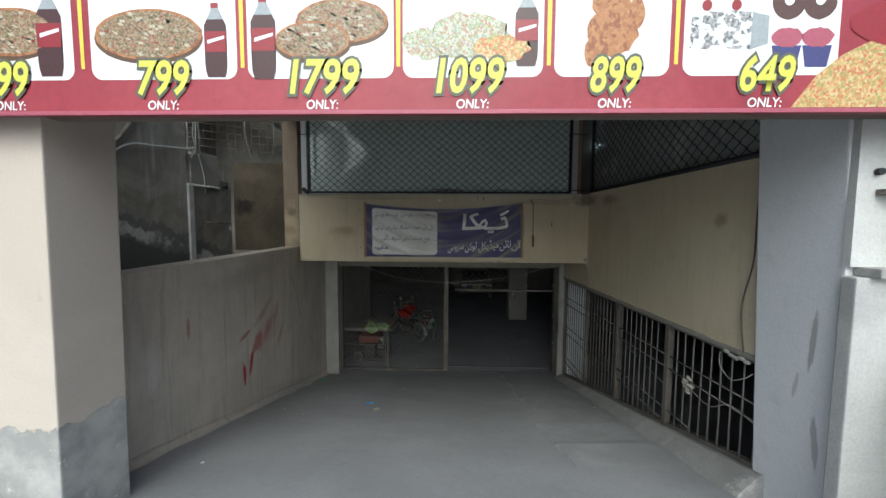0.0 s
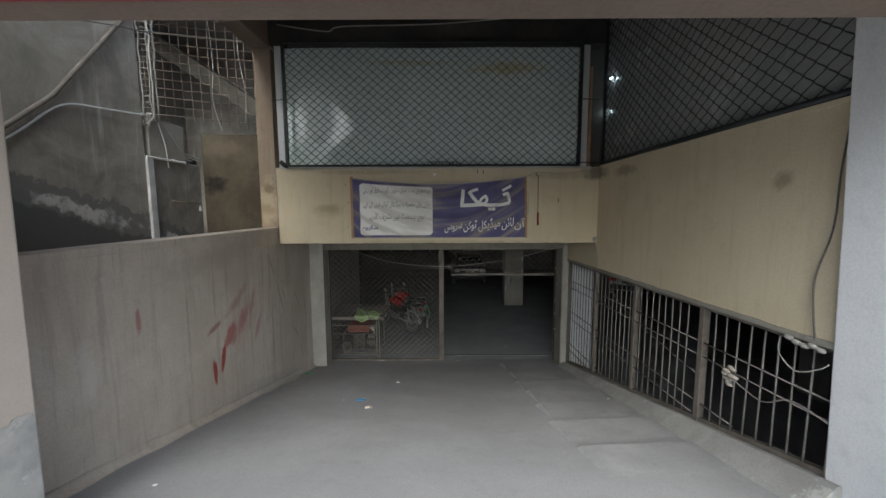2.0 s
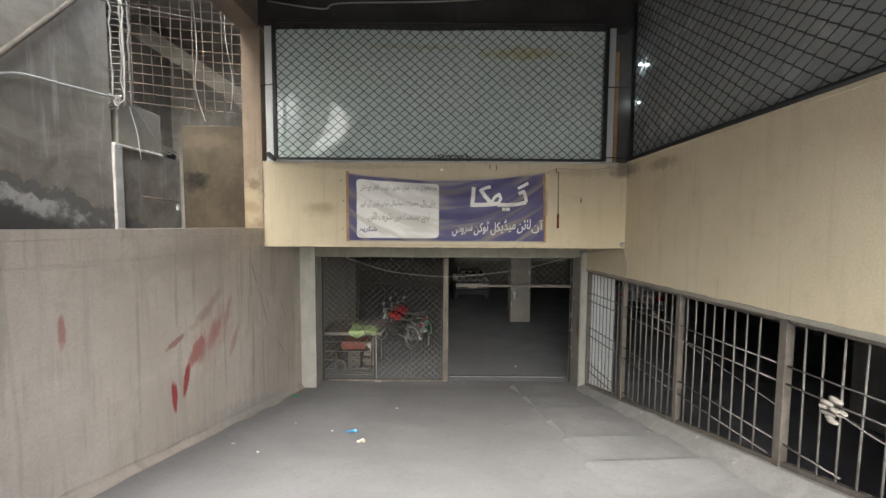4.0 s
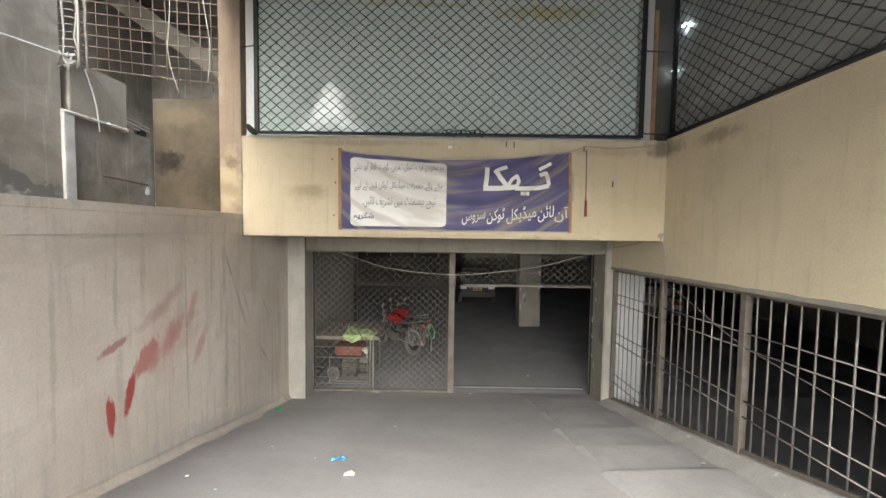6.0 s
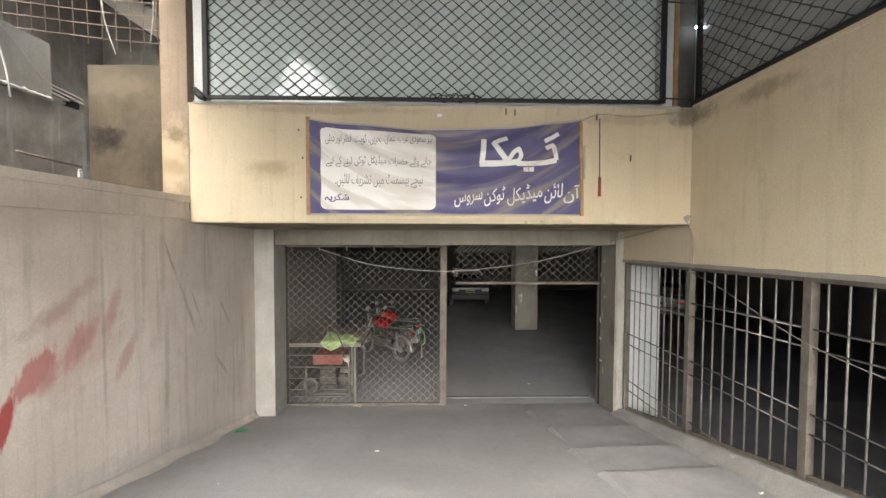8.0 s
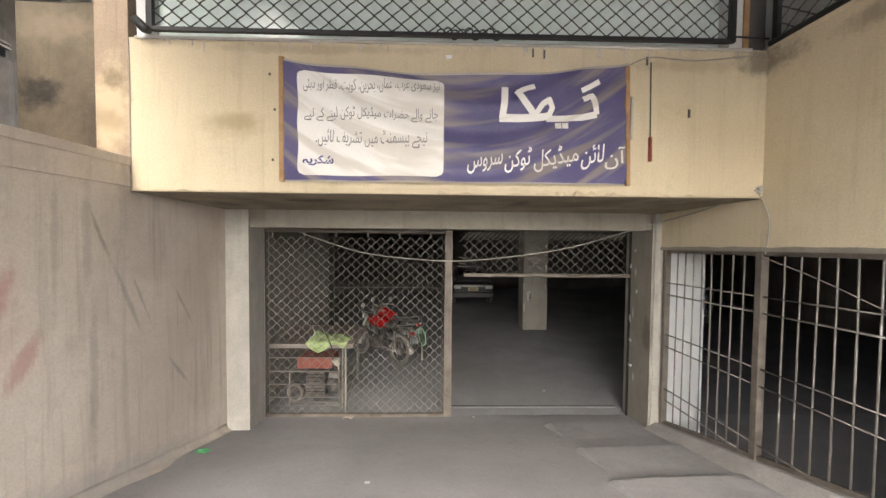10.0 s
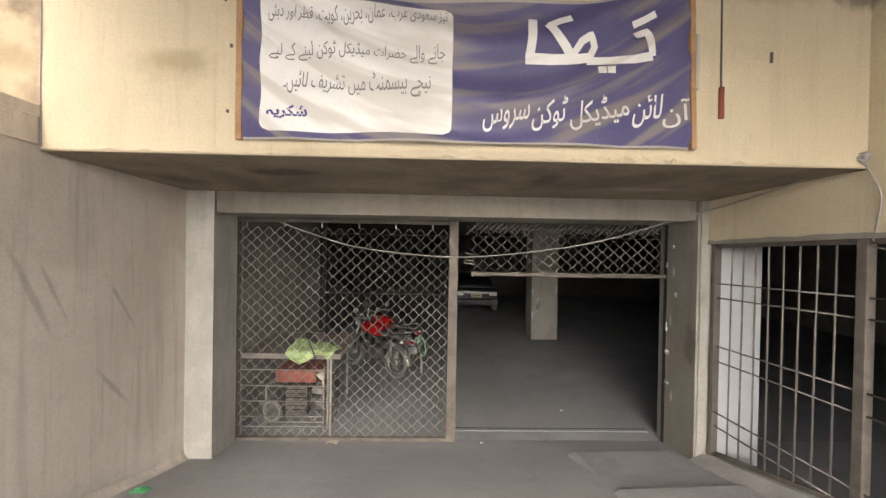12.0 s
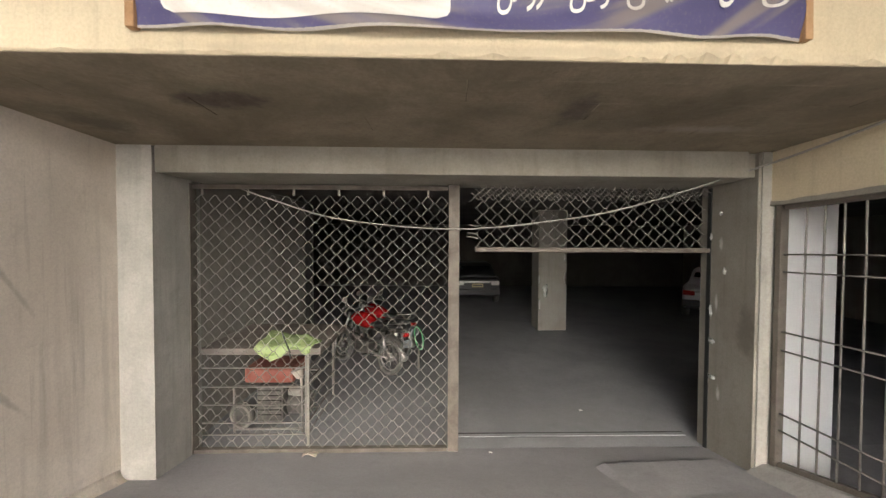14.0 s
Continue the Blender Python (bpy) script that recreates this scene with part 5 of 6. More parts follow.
for i, x in enumerate((-4.40, -4.28, -4.36, -4.30)):
    ys = 7.92 + 0.06 * i
    pts = [(x + 0.03 * noise.noise((i * 3, k * 0.8, 0)), ys + 0.035 * noise.noise((i * 5, k * 0.7, 4)), 3.03 + 0.18 * k) for k in range(13)]
    part("bar", tube(pts, 0.013, 6), M_CABLE, cage)
for j in range(22):
    z = 3.14 + 0.085 * j
    part("tie", tube([(-4.43, 7.90, z + 0.03 * noise.noise((j, 1, 0))), (-4.34, 7.96, z + 0.02), (-4.25, 8.09, z + 0.05 * noise.noise((j, 2, 0)))], 0.0055, 5), M_CABLE, cage)
knot = bm_new()
for j in range(6):
    a = 1.1 * j
    add_tube(knot, [(-4.33 + 0.05 * math.cos(a), 7.86 + 0.03 * math.sin(2 * a), 3.10 + 0.05 * math.sin(a)), (-4.31 + 0.06 * math.cos(a + 2), 7.9, 3.05 + 0.07 * math.sin(a + 2)), (-4.33 + 0.03 * j - 0.09, 7.84, 2.98 - 0.025 * (j % 3))], 0.011, 5)
tagged(part("wire_knot", knot, M_CABLE), "pale tangle of wire ends tied round the bars", "wire")
vent = thing("slab_vent", (-4.42, 8.9, 2.5), "small pale slatted vent over a dark hole on the low wall", "vent")
part("hole", box(-4.47, -4.43, 8.95, 9.12, 2.49, 2.62), M_BLACK, vent)
for z in (2.66, 2.615, 2.57):
    part("slat", add_loft(bm_new(), [[(-4.46, y, z - 0.11 * (y - 8.72)), (-4.38, y, z - 0.11 * (y - 8.72) - 0.01), (-4.38, y, z - 0.11 * (y - 8.72) + 0.008), (-4.46, y, z - 0.11 * (y - 8.72) + 0.018)] for y in (8.72, 9.13 if z > 2.6 else 8.95)], False), M_LIME, vent)
cable("cable", [(-4.36, 5.3, 1.95), (-4.36, 6.04, 2.443), (-4.36, 6.62, 2.917), (-4.34, 7.2, 3.02), (-4.34, 7.82, 3.10), (-4.3, 7.95, 3.15)], 0.012, M_ALU, "pale cable sagging along the cement wall")
cable("cable", [(-4.3, 7.95, 3.2), (-4.32, 8.3, 2.95), (-4.34, 8.62, 2.65)], 0.006, M_CABLE, "pale wire trailing over the cement block")
cable("cable", [(-4.33, 8.1, 3.05), (-4.33, 8.22, 2.7), (-4.36, 8.3, 2.35)], 0.008, M_ALU, "pale wire hanging over the slab")
cable("cable", [(-3.9, 8.83, 5.31), (-3.82, 8.83, 4.3), (-3.86, 8.83, 3.6), (-3.72, 8.83, 3.05)], 0.006, M_CABLE, "pale wire dangling before the steel mesh")
cable("cable", [(-3.3, 8.82, 5.31), (-3.36, 8.82, 4.5), (-3.26, 8.82, 3.7), (-3.3, 8.82, 3.2)], 0.006, M_CABLE, "pale wire dangling before the steel mesh")
cable("cable", [(-4.3, 4.9, 3.42), (-4.3, 6.04, 3.736), (-4.3, 7.39, 4.192), (-4.3, 7.9, 4.352), (-3.64, 8.8, 4.62), (-3.2, 9.0, 4.66)], 0.009, M_CABLE_DARK, "dark cable strung past the neighbouring wall")
bm = tube([(-4.35, 5.0, 1.75), (-4.35, 6.03, 2.569), (-4.35, 6.5, 2.985), (-4.35, 7.92, 4.763), (-4.35, 8.1, 4.99)], 0.03, 8)
tagged(part("waste_pipe", bm, M_STEEL), "grey pipe running slanting up the cement wall", "pipe")
latch = thing("door_bolt", (-4.3, 8.9, 1.7), "rusty sliding bolt with a small padlock", "bolt")
part("rod", tube([(-4.38, 8.35, 1.80), (-4.36, 9.05, 1.76)], 0.014, 6), M_REBAR, latch)
part("padlock", box(-4.36, -4.33, 8.99, 9.04, 1.62, 1.70, 0.006), M_ALU, latch)
part("shackle", add_ring(bm_new(), (-4.345, 9.015, 1.71), (1, 0, 0), 0.02, 0.005, 12, 5), M_ALU, latch)
spill = []
for y in steps(7.86, 8.72, 0.035):
    d, t = 0.01 + 0.07 * max(0.0, noise.noise((y * 9, 1, 5))), 0.004 + 0.045 * abs(noise.noise((y * 17, 4, 2)))
    spill.append([(-4.62, y, 2.478), (-4.355, y, 2.478 - d), (-4.345, y, 2.48), (-4.37, y, 2.49 + t), (-4.60, y, 2.49 + t)])
rubble = tagged(part("mortar_cap", add_loft(bm_new(), spill, False), M_MORTAR), "whitish mortar spilt along the slab's rim", "mortar")
# roof added above the passage so sky light stays off the recess
structure("slab_sky_blocker", box(-7, -2.93, 7.9, 11.6, 5.3, 5.5), M_NEIGH, "concrete slab added over the passage to keep the sky out", "ceiling")
bm = add_loft(bm_new(), [[(-6.2, 9.9, 5.6), (-6.2, 10.9, 5.6), (-6.2, 10.9, 5.25), (-6.2, 9.9, 5.25)], [(-2.7, 9.9, 3.3), (-2.7, 10.9, 3.3), (-2.7, 10.9, 2.95), (-2.7, 9.9, 2.95)]], False)
structure("stair_underside", bm, M_STAIR_SHADE, "sloping concrete underside of a staircase", "stair")

# ---- litter on the ramp ----


def scrap(name, x, y, size, material, label, seed):
    """A crumpled scrap lying on the ramp."""
    bm = bm_new()
    n = 5
    rows = [[bm.verts.new((x + size * (i / n - 0.5) + 0.1 * size * noise.noise((i, j, seed)), y + size * 0.7 * (j / n - 0.5), ground_z(y + size * 0.7 * (j / n - 0.5)) + 0.012 + size * 0.35 * abs(noise.noise((i * 0.8, j * 0.8, seed + 5))))) for i in range(n + 1)] for j in range(n + 1)]
    for a, b in zip(rows, rows[1:]):
        for i in range(n):
            bm.faces.new((a[i], a[i + 1], b[i + 1], b[i]))
    ext = bmesh.ops.extrude_face_region(bm, geom=bm.faces[:])
    for v in ext["geom"]:
        if isinstance(v, bmesh.types.BMVert):
            v.co.z -= 0.006
    return tagged(part(name, bm, material), label, "litter")


M_WRAP = plain("blue_wrapper", (0.10, 0.32, 0.60), 0.4, vary=0.7, fine=30)
M_PAPER = plain("soiled_paper", (0.50, 0.43, 0.35), 0.8, vary=0.4)
M_SCRAP = plain("pale_paper", (0.55, 0.55, 0.54), 0.8, vary=0.3)
M_GREENFOIL = plain("green_wrapper", (0.10, 0.40, 0.16), 0.35, vary=0.6, fine=40)
scrap("snack_wrapper", -0.94, 7.07, 0.13, M_WRAP, "crumpled light blue snack wrapper on the ramp", 1)
scrap("paper_scrap", -0.75, 6.72, 0.09, M_PAPER, "crumpled brownish paper scrap on the ramp", 2)
scrap("foil_wrapper", -2.41, 9.01, 0.13, M_GREENFOIL, "crumpled green wrapper by the wall", 3)
scrap("paper_scrap", -1.2, 10.34, 0.14, M_PAPER, "soiled paper scrap under the lattice gate", 4)
for k, (x, y, s) in enumerate(((-2.13, 6.63, 0.05), (-1.74, 6.39, 0.035), (-1.19, 7.09, 0.025), (2.68, 7.12, 0.05), (-0.54, 8.21, 0.06), (-1.76, 7.4, 0.03), (-2.01, 4.68, 0.045), (1.91, 11.32, 0.06), (0.6, 10.36, 0.05))):
    scrap("paper_scrap", x, y, s * 0.7, M_SCRAP, "small pale scrap of paper on the cement", 10 + k)

# ---- basement: table with generator ----
M_TABLE = surface("dusty_tabletop", (0.20, 0.17, 0.15), (0.28, 0.25, 0.22), 3, 60, 0.8, 0.002)
M_DUSTYRED = surface("dusty_red_paint", (0.25, 0.075, 0.055), (0.33, 0.13, 0.10), 4, 60, 0.6, 0.001)
M_ENGINE = surface("dusty_engine_metal", (0.10, 0.095, 0.088), (0.20, 0.188, 0.172), 8, 60, 0.5, 0.002, metal=0.5)
table = thing("work_table", (-1.95, 11.3, FLOOR_Z), "dusty table on a welded frame of thin rails", "table")
part("tabletop", box(-2.53, -1.21, 10.72, 11.9, -1.04, -0.965, 0.02), M_TABLE, table)
for x in (-2.58, -1.38):
    for y in (10.76, 11.84):
        part("leg", box(x - 0.014, x + 0.014, y - 0.014, y + 0.014, FLOOR_Z, -1.01, 0.003), M_BAR, table)
for z in (-1.19, -1.40, -1.60, -1.80, -1.93):
    part("rail", box(-2.58, -1.38, 10.748, 10.76, z - 0.006, z + 0.006), M_BAR, table)
    part("rail", box(-1.372, -1.36, 10.77, 11.83, z - 0.006, z + 0.006), M_BAR, table)
gen = thing("generator", (-1.85, 11.1, FLOOR_Z), "dusty portable generator with a red tank under the table", "generator")
part("tank", box(-2.13, -1.58, 10.9, 11.35, -1.42, -1.24, 0.03), M_DUSTYRED, gen)
part("engine_block", box(-2.0, -1.7, 10.92, 11.3, -1.88, -1.45, 0.03), M_ENGINE, gen)
bm = bm_new()
for i in range(6):
    add_box(bm, -1.98, -1.72, 10.885, 10.915, -1.80 + i * 0.055, -1.78 + i * 0.055)
part("cooling_fin", bm, M_ENGINE, gen)
wheel = part("flywheel", add_disc(bm_new(), (-2.13, 10.86, -1.76), (0.25, 1, 0), 0.145, 0.06, 24), M_ENGINE, gen)
part("flywheel_rim", add_ring(bm_new(), (-2.13, 10.82, -1.76), (0.25, 1, 0), 0.12, 0.018, 24, 6), M_LATTICE, wheel)
part("alternator", add_disc(bm_new(), (-1.56, 11.1, -1.72), (1, 0, 0), 0.13, 0.24, 20), M_ENGINE, gen)
part("muffler", tube([(-1.62, 10.9, -1.5), (-1.45, 10.9, -1.52)], 0.05, 12), M_LATTICE, gen)
for z in (-1.92, -1.44):
    part("frame_tube", tube([(-2.22, 10.86, z), (-1.46, 10.86, z), (-1.44, 11.4, z), (-2.22, 11.4, z), (-2.22, 10.86, z)], 0.014, 6), M_BAR, gen)
for x in (-2.22, -1.46):
    part("frame_upright", tube([(x, 10.86, FLOOR_Z), (x, 10.86, -1.44)], 0.014, 6), M_BAR, gen)
can = thing("funnel", (-1.48, 10.8, -1.36), "pale plastic funnel wedged beside the red tank", "funnel")
part("cone", tube([(-1.50, 10.82, -1.23), (-1.47, 10.82, -1.32), (-1.46, 10.82, -1.34), (-1.455, 10.82, -1.44)], [0.075, 0.04, 0.015, 0.012], 14), plain("pale_plastic", (0.5, 0.45, 0.38), 0.5), can)

# green cloth draped over the table edge
n = Nodes("green_print_cloth")
dots = n.span(n.noise(22, 3, 0.5), 0.58, 0.66, 0.0, 0.7)
M_CLOTH = n.finish(n.mix(dots, n.mix(n.span(n.noise(6, 4), 0.35, 0.7), (0.36, 0.47, 0.19), (0.46, 0.56, 0.28)), (0.17, 0.25, 0.08)), 0.85, n.noise(40, 4), 0.003)
bm = bm_new()
nu, nv = 30, 22
rows = []
for j in range(nv + 1):
    v = j / nv
    row = []
    for i in range(nu + 1):
        u = i / nu
        flap = max(0.0, 1 - abs(u - 0.32) / 0.30) ** 0.5
        tail = max(0.0, 1 - abs(u - 0.93) / 0.12) ** 0.7
        x = -1.90 + 0.62 * u + 0.03 * math.sin(v * 5) + 0.05 * (v - 0.5) * (u < 0.3)
        wave = 0.035 * abs(noise.noise((u * 5, v * 3, 2))) + 0.014 * math.sin(u * 11 + v * 4) + 0.012
        if v < 0.6:
            k = (0.6 - v) / 0.6
            y, z = 10.70 + 0.42 * k * (1 - 0.35 * u), -0.945 + abs(wave) + 0.06 * k * (1 - u)
        else:
            drop = (v - 0.6) / 0.4
            y, z = 10.688 - 0.02 * drop - 0.5 * abs(wave) * drop, -0.945 + abs(wave) * (1 - drop) - drop * (0.015 + 0.13 * flap + 0.06 * tail)
        row.append(bm.verts.new((x, y, z)))
    rows.append(row)
for a, b in zip(rows, rows[1:]):
    for i in range(nu):
        bm.faces.new((a[i], a[i + 1], b[i + 1], b[i])).smooth = True
ext = bmesh.ops.extrude_face_region(bm, geom=bm.faces[:])
for v in ext["geom"]:
    if isinstance(v, bmesh.types.BMVert):
        v.co += Vector((0, 0.003, 0.004))
cloth2 = tagged(part("patterned_cloth", bm, M_CLOTH), "lime green patterned cloth thrown over the table's edge", "cloth")
cable("cable", [(-1.75, 11.0, -0.82), (-1.62, 10.75, -0.86), (-1.53, 10.66, -0.97), (-1.51, 10.655, -1.06)], 0.009, M_BLACK, "black strap lying over the green cloth")

# ---- basement: motorcycles ----
M_TYRE = plain("dusty_tyre_rubber", (0.14, 0.135, 0.127), 0.85)
M_CHROME = plain("dusty_chrome", (0.5, 0.49, 0.47), 0.34, metal=1.0, vary=0.3)
M_SEAT = plain("black_vinyl_seat", (0.02, 0.02, 0.02), 0.5)
M_MRED = plain("red_enamel", (0.40, 0.012, 0.015), 0.25, vary=0.2)
M_HEADLAMP = plain("lamp_glass", (0.72, 0.72, 0.70), 0.1)
M_TAIL = plain("red_lens", (0.45, 0.02, 0.02), 0.2)


def motorcycle(label):
    """Built at the origin, heading along x; the rear wheel's foot at 0, 0."""
    bike = thing("motorcycle", (0, 0, 0), label, "motorcycle", "parked motorcycles")
    for nm, x in (("rear_wheel", 0.0), ("front_wheel", 1.22)):
        w = part(nm, add_ring(bm_new(), (x, 0, 0.285), (0, 1, 0), 0.245, 0.042, 32, 8), M_TYRE, bike)
        part("rim", add_ring(bm_new(), (x, 0, 0.285), (0, 1, 0), 0.205, 0.014, 32, 6), M_CHROME, w)
        part("hub", add_disc(bm_new(), (x, 0, 0.285), (0, 1, 0), 0.062, 0.12, 16), M_CHROME, w)
        for k in range(18):
            a = 2 * math.pi * k / 18
            part("spoke", tube([(x + 0.055 * math.cos(a), 0.03 * (-1) ** k, 0.285 + 0.055 * math.sin(a)), (x + 0.2 * math.cos(a + 0.25), 0, 0.285 + 0.2 * math.sin(a + 0.25))], 0.0028, 4), M_CHROME, w)
    fender = bm_new()
    for x, a0, a1 in ((0.0, 40, 190), (1.22, 20, 150)):
        add_tube(fender, [(x + 0.315 * math.cos(radians(a)), 0, 0.285 + 0.315 * math.sin(radians(a))) for a in range(a0, a1, 10)], 0.045, 8)
        part("mudguard", fender, M_CHROME if x == 0 else M_SEAT, bike)
        fender = bm_new()
    fender.free()
    add = bm_new()
    secs = []
    for x, w, z0, z1 in ((0.36, 0.07, 0.72, 0.80), (0.44, 0.11, 0.68, 0.86), (0.62, 0.14, 0.66, 0.92), (0.80, 0.14, 0.67, 0.94), (0.92, 0.11, 0.71, 0.90), (0.98, 0.05, 0.76, 0.85)):
        secs.append([(x, w * math.cos(a), (z0 + z1) / 2 + (z1 - z0) / 2 * math.sin(a)) for a in (2 * math.pi * k / 14 for k in range(14))])
    part("fuel_tank", add_loft(add, secs), M_MRED, bike)
    secs = [[(x, w * math.cos(a), z + h * math.sin(a)) for a in (2 * math.pi * k / 12 for k in range(12))] for x, w, z, h in ((-0.28, 0.05, 0.80, 0.02), (-0.22, 0.11, 0.80, 0.045), (0.05, 0.125, 0.785, 0.05), (0.3, 0.12, 0.765, 0.05), (0.46, 0.10, 0.76, 0.045), (0.5, 0.05, 0.76, 0.02))]
    part("seat", add_loft(bm_new(), secs), M_SEAT, bike)
    part("side_cover", add_ellipsoid(bm_new(), (0.32, 0, 0.58), (0.15, 0.125, 0.10), 14, 8), M_SEAT, bike)
    part("engine", box(0.42, 0.78, -0.11, 0.11, 0.26, 0.47, 0.04), M_ENGINE, bike)
    part("cylinder", tube([(0.72, 0, 0.42), (0.92, 0, 0.47)], 0.075, 12), M_ENGINE, bike)
    part("frame_tube", tube([(0.98, 0, 0.80), (0.9, 0, 0.4), (0.75, 0, 0.24), (0.4, 0, 0.24), (0.3, 0, 0.7), (0.98, 0, 0.76)], 0.018, 6), M_SEAT, bike)
    for s in (-1, 1):
        part("swing_arm", tube([(0.0, 0.085 * s, 0.285), (0.42, 0.09 * s, 0.32)], 0.018, 6), M_CHROME, bike)
        part("shock_absorber", tube([(0.02, 0.10 * s, 0.31), (0.10, 0.10 * s, 0.68)], 0.026, 10), M_CHROME, bike)
        part("fork_leg", tube([(1.22, 0.075 * s, 0.285), (1.0, 0.075 * s, 0.88)], 0.019, 8), M_CHROME, bike)
        part("footrest", tube([(0.45, 0.1 * s, 0.27), (0.45, 0.24 * s, 0.27)], 0.013, 6), M_SEAT, bike)
        part("turn_signal", add_ellipsoid(bm_new(), (-0.24, 0.15 * s, 0.70), (0.03, 0.03, 0.025), 10, 6), M_HEADLAMP, bike)
        part("mirror", add_disc(bm_new(), (0.92, 0.28 * s, 1.12), (1, 0, 0.1), 0.05, 0.012, 14), M_CHROME, bike)
        part("mirror_stem", tube([(0.94, 0.22 * s, 0.98), (0.92, 0.27 * s, 1.10)], 0.006, 5), M_CHROME, bike)
    part("exhaust_pipe", tube([(0.92, -0.09, 0.42), (0.9, -0.12, 0.25), (0.5, -0.14, 0.2), (0.3, -0.15, 0.22)], 0.02, 8), M_CHROME, bike)
    part("muffler", tube([(0.32, -0.15, 0.22), (0.2, -0.155, 0.235), (-0.22, -0.16, 0.30), (-0.24, -0.16, 0.305)], [0.022, 0.042, 0.045, 0.02], 12), M_CHROME, bike)
    part("handlebar", tube([(0.86, -0.34, 0.98), (0.96, -0.2, 1.0), (0.98, 0, 0.94), (0.96, 0.2, 1.0), (0.86, 0.34, 0.98)], 0.013, 6), M_CHROME, bike)
    head = part("headlamp", add_ellipsoid(bm_new(), (1.08, 0, 0.86), (0.07, 0.085, 0.085), 14, 10), M_SEAT, bike)
    part("lens", add_disc(bm_new(), (1.145, 0, 0.86), (1, 0, 0), 0.07, 0.02, 18), M_HEADLAMP, head)
    part("tail_lamp", box(-0.34, -0.28, -0.05, 0.05, 0.66, 0.72, 0.01), M_TAIL, bike)
    part("number_plate", box(-0.36, -0.35, -0.09, 0.09, 0.50, 0.62), M_CAP, bike)
    part("luggage_rail", tube([(0.0, -0.12, 0.82), (-0.25, -0.12, 0.86), (-0.3, 0, 0.87), (-0.25, 0.12, 0.86), (0.0, 0.12, 0.82)], 0.009, 6), M_CHROME, bike)
    return bike


bike = motorcycle("dusty red motorcycle with chrome exhaust parked behind the lattice")
bike.matrix_basis = pose(-0.70, 12.6, FLOOR_Z, 6, 0, 141)
copy_thing(bike, pose(-0.62, 13.35, FLOOR_Z, 6, 0, 140))
hose = thing("hose_coil", (-0.24, 13.4, FLOOR_Z), "green hose coil leaning by the motorcycles", "hose")
part("coil", add_ring(bm_new(), (-0.23, 12.9, -1.44), (1, 0.45, 0.1), 0.19, 0.014, 28, 6), M_GREENFOIL, hose)
part("stand", tube([(-0.23, 12.9, FLOOR_Z), (-0.23, 12.9, -1.62)], 0.02, 8), M_LATTICE, hose)

# ---- basement: cars ----
M_SILVER = plain("silver_car_paint", (0.05, 0.052, 0.055), 0.3, metal=0.4, vary=0.1)
M_CARWHITE = plain("white_car_paint", (0.74, 0.74, 0.74), 0.3, vary=0.06)
M_CARGLASS = plain("dark_car_glass", (0.015, 0.017, 0.018), 0.08)
M_BUMPER = plain("dark_bumper", (0.06, 0.06, 0.062), 0.5)
M_PLATE = plain("yellowish_plate", (0.45, 0.38, 0.2), 0.5)


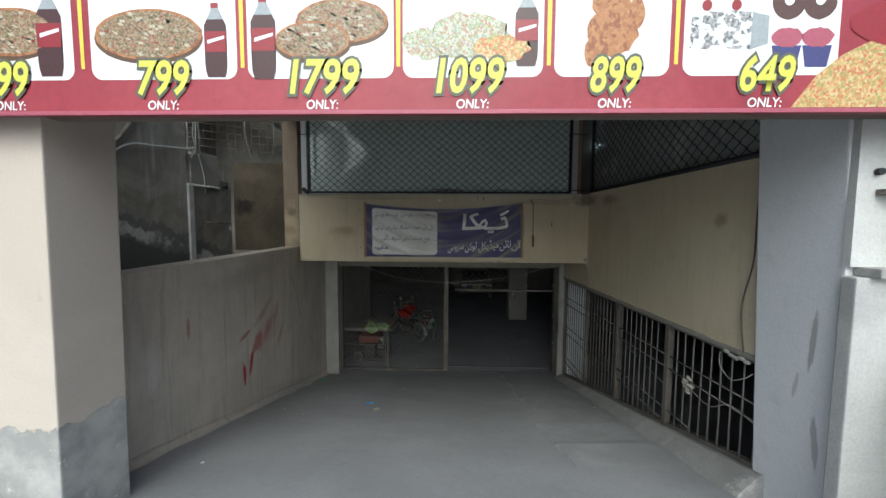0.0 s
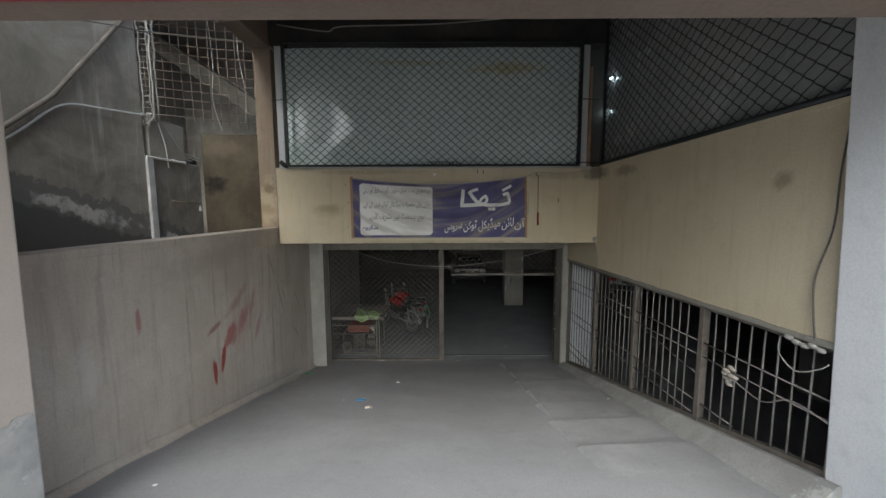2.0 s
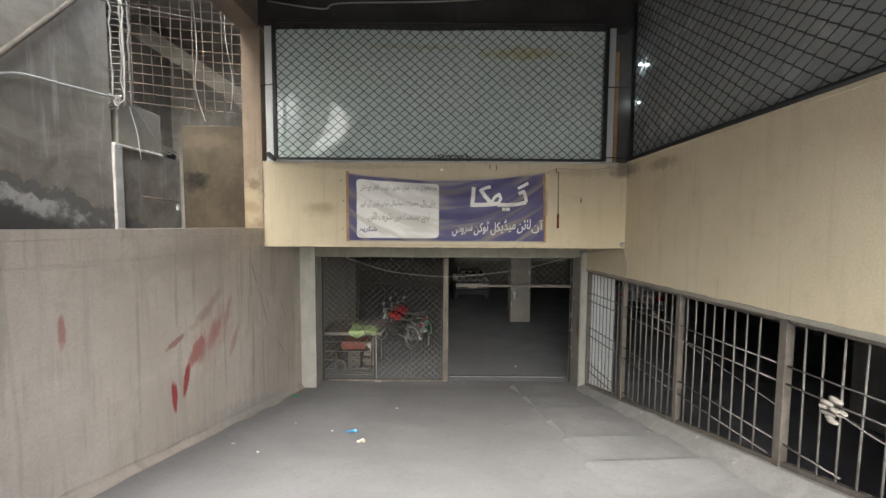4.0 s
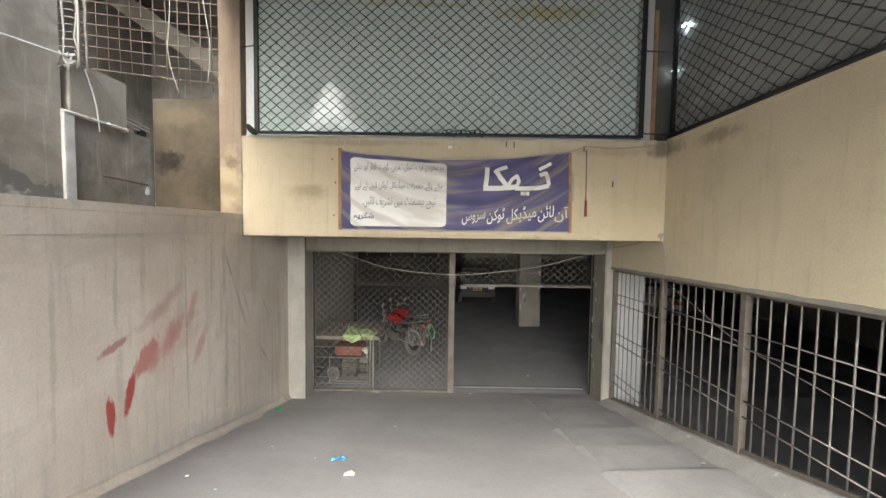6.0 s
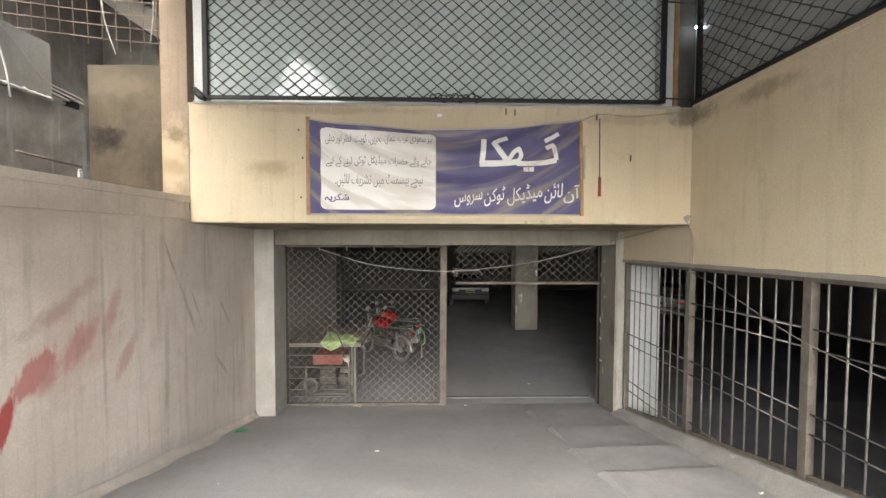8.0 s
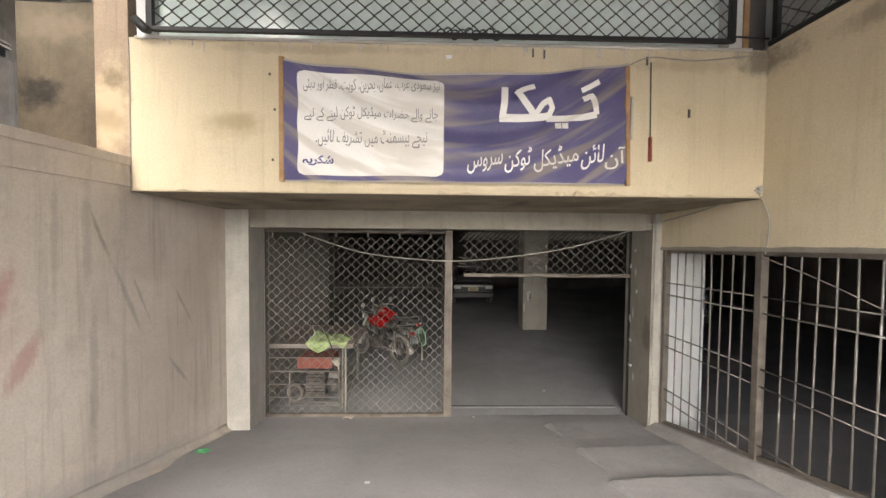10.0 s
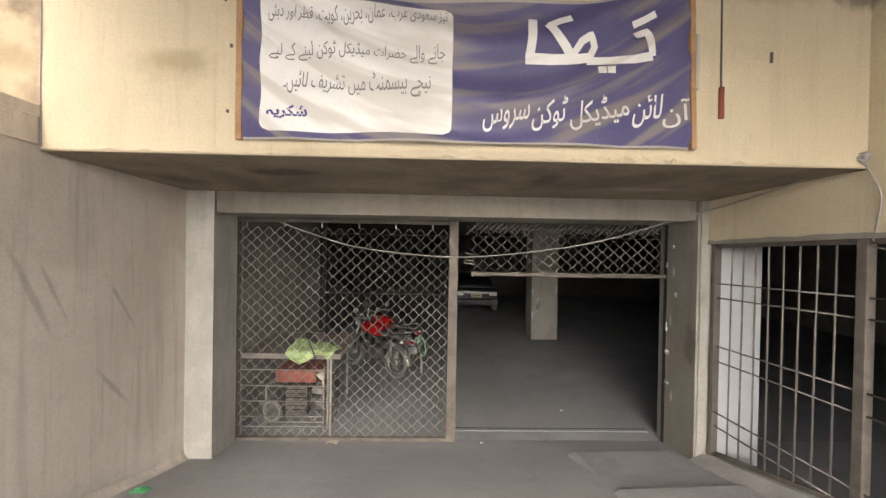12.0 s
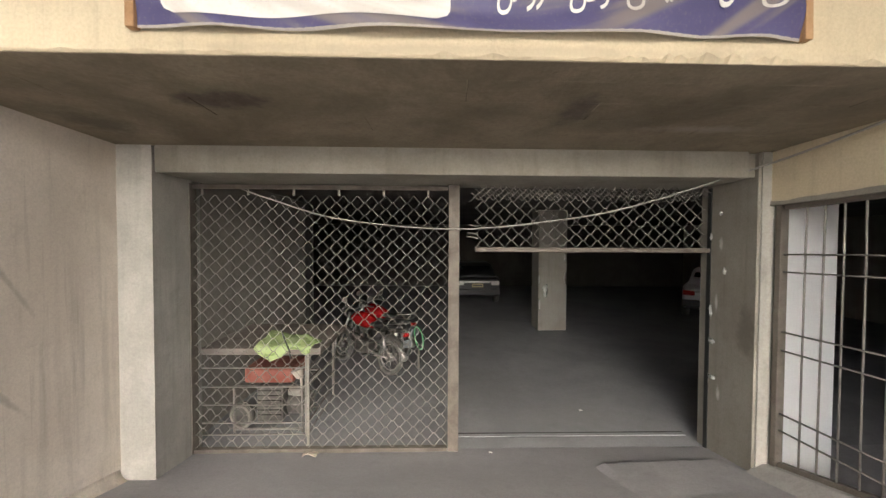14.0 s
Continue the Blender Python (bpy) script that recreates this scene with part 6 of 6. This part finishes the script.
def car(paint, lamp, label):
    """Built at the origin: rear at y = 0, 1.6 wide, 3.9 long, 1.36 high, heading along y."""
    c = thing("car", (0, 0, 0), label, "car", "parked cars")

    def ring(y, w, z0, z1, r):
        pts = []
        for cx, cz, a0 in ((w - r, z1 - r, 0), (-w + r, z1 - r, 90), (-w + r, z0 + r, 180), (w - r, z0 + r, 270)):
            pts += [(cx + r * math.cos(radians(a0 + 30 * k)), y, cz + r * math.sin(radians(a0 + 30 * k))) for k in range(4)]
        return pts
    body = part("body", add_loft(bm_new(), [ring(0.04, 0.70, 0.42, 0.84, 0.08), ring(0.12, 0.76, 0.30, 0.90, 0.1), ring(0.5, 0.79, 0.22, 0.93, 0.1), ring(1.6, 0.80, 0.20, 0.92, 0.1), ring(2.9, 0.79, 0.20, 0.88, 0.1), ring(3.6, 0.75, 0.24, 0.78, 0.1), ring(3.88, 0.66, 0.34, 0.66, 0.08)]), paint, c)
    part("cabin", add_loft(bm_new(), [ring(0.32, 0.66, 0.88, 0.95, 0.03), ring(0.85, 0.60, 0.88, 1.33, 0.09), ring(1.3, 0.60, 0.88, 1.37, 0.1), ring(2.0, 0.60, 0.88, 1.36, 0.1), ring(2.75, 0.66, 0.86, 0.92, 0.03)]), paint, c)
    bm = bm_new()
    v = [bm.verts.new(p) for p in ((-0.58, 0.40, 0.965), (0.58, 0.40, 0.965), (0.50, 0.775, 1.27), (-0.50, 0.775, 1.27), (-0.58, 0.46, 0.955), (0.58, 0.46, 0.955), (0.50, 0.83, 1.26), (-0.50, 0.83, 1.26))]
    for q in ((0, 1, 2, 3), (7, 6, 5, 4), (0, 4, 5, 1), (1, 5, 6, 2), (2, 6, 7, 3), (3, 7, 4, 0)):
        bm.faces.new([v[i] for i in q])
    for w in bm.verts:
        w.co.y -= 0.03
    part("rear_window", bm, M_CARGLASS, c)
    for s in (-1, 1):
        part("side_window", add_loft(bm_new(), [[(s * 0.655, 0.75, 0.95), (s * 0.60, 0.95, 1.27), (s * 0.59, 0.95, 1.27), (s * 0.64, 0.75, 0.95)], [(s * 0.675, 2.4, 0.95), (s * 0.61, 1.95, 1.27), (s * 0.60, 1.95, 1.27), (s * 0.66, 2.4, 0.95)]], False), M_CARGLASS, c)
        part("tail_lamp", box(*sorted((s * 0.46, s * 0.74)), 0.03, 0.12, 0.66, 0.80, 0.02), lamp, body)
        for y in (0.72, 3.12):
            w = part("wheel", add_disc(bm_new(), (s * 0.72, y, 0.29), (1, 0, 0), 0.29, 0.17, 24), M_TYRE, c)
            part("rim", add_disc(bm_new(), (s * 0.80, y, 0.29), (1, 0, 0), 0.18, 0.03, 18), M_CHROME, w)
    part("bumper", box(-0.76, 0.76, -0.03, 0.10, 0.34, 0.54, 0.04), M_BUMPER, c)
    part("trim_strip", box(-0.45, 0.45, 0.02, 0.06, 0.74, 0.80, 0.01), M_CHROME, body)
    plate = part("number_plate", box(-0.19, 0.19, 0.01, 0.035, 0.60, 0.72, 0.004), M_PLATE, body)
    part("plate_marks", box(-0.15, 0.15, 0.004, 0.009, 0.64, 0.68), M_BUMPER, plate)
    return c


car(M_SILVER, M_HEADLAMP, "dark silver hatchback parked deep in the dark basement").matrix_basis = pose(1.5, 18.95, FLOOR_Z)
car(M_CARWHITE, M_TAIL, "white hatchback with red tail lamps parked in the basement").matrix_basis = pose(7.63, 16.4, FLOOR_Z, 0, 0, -40)
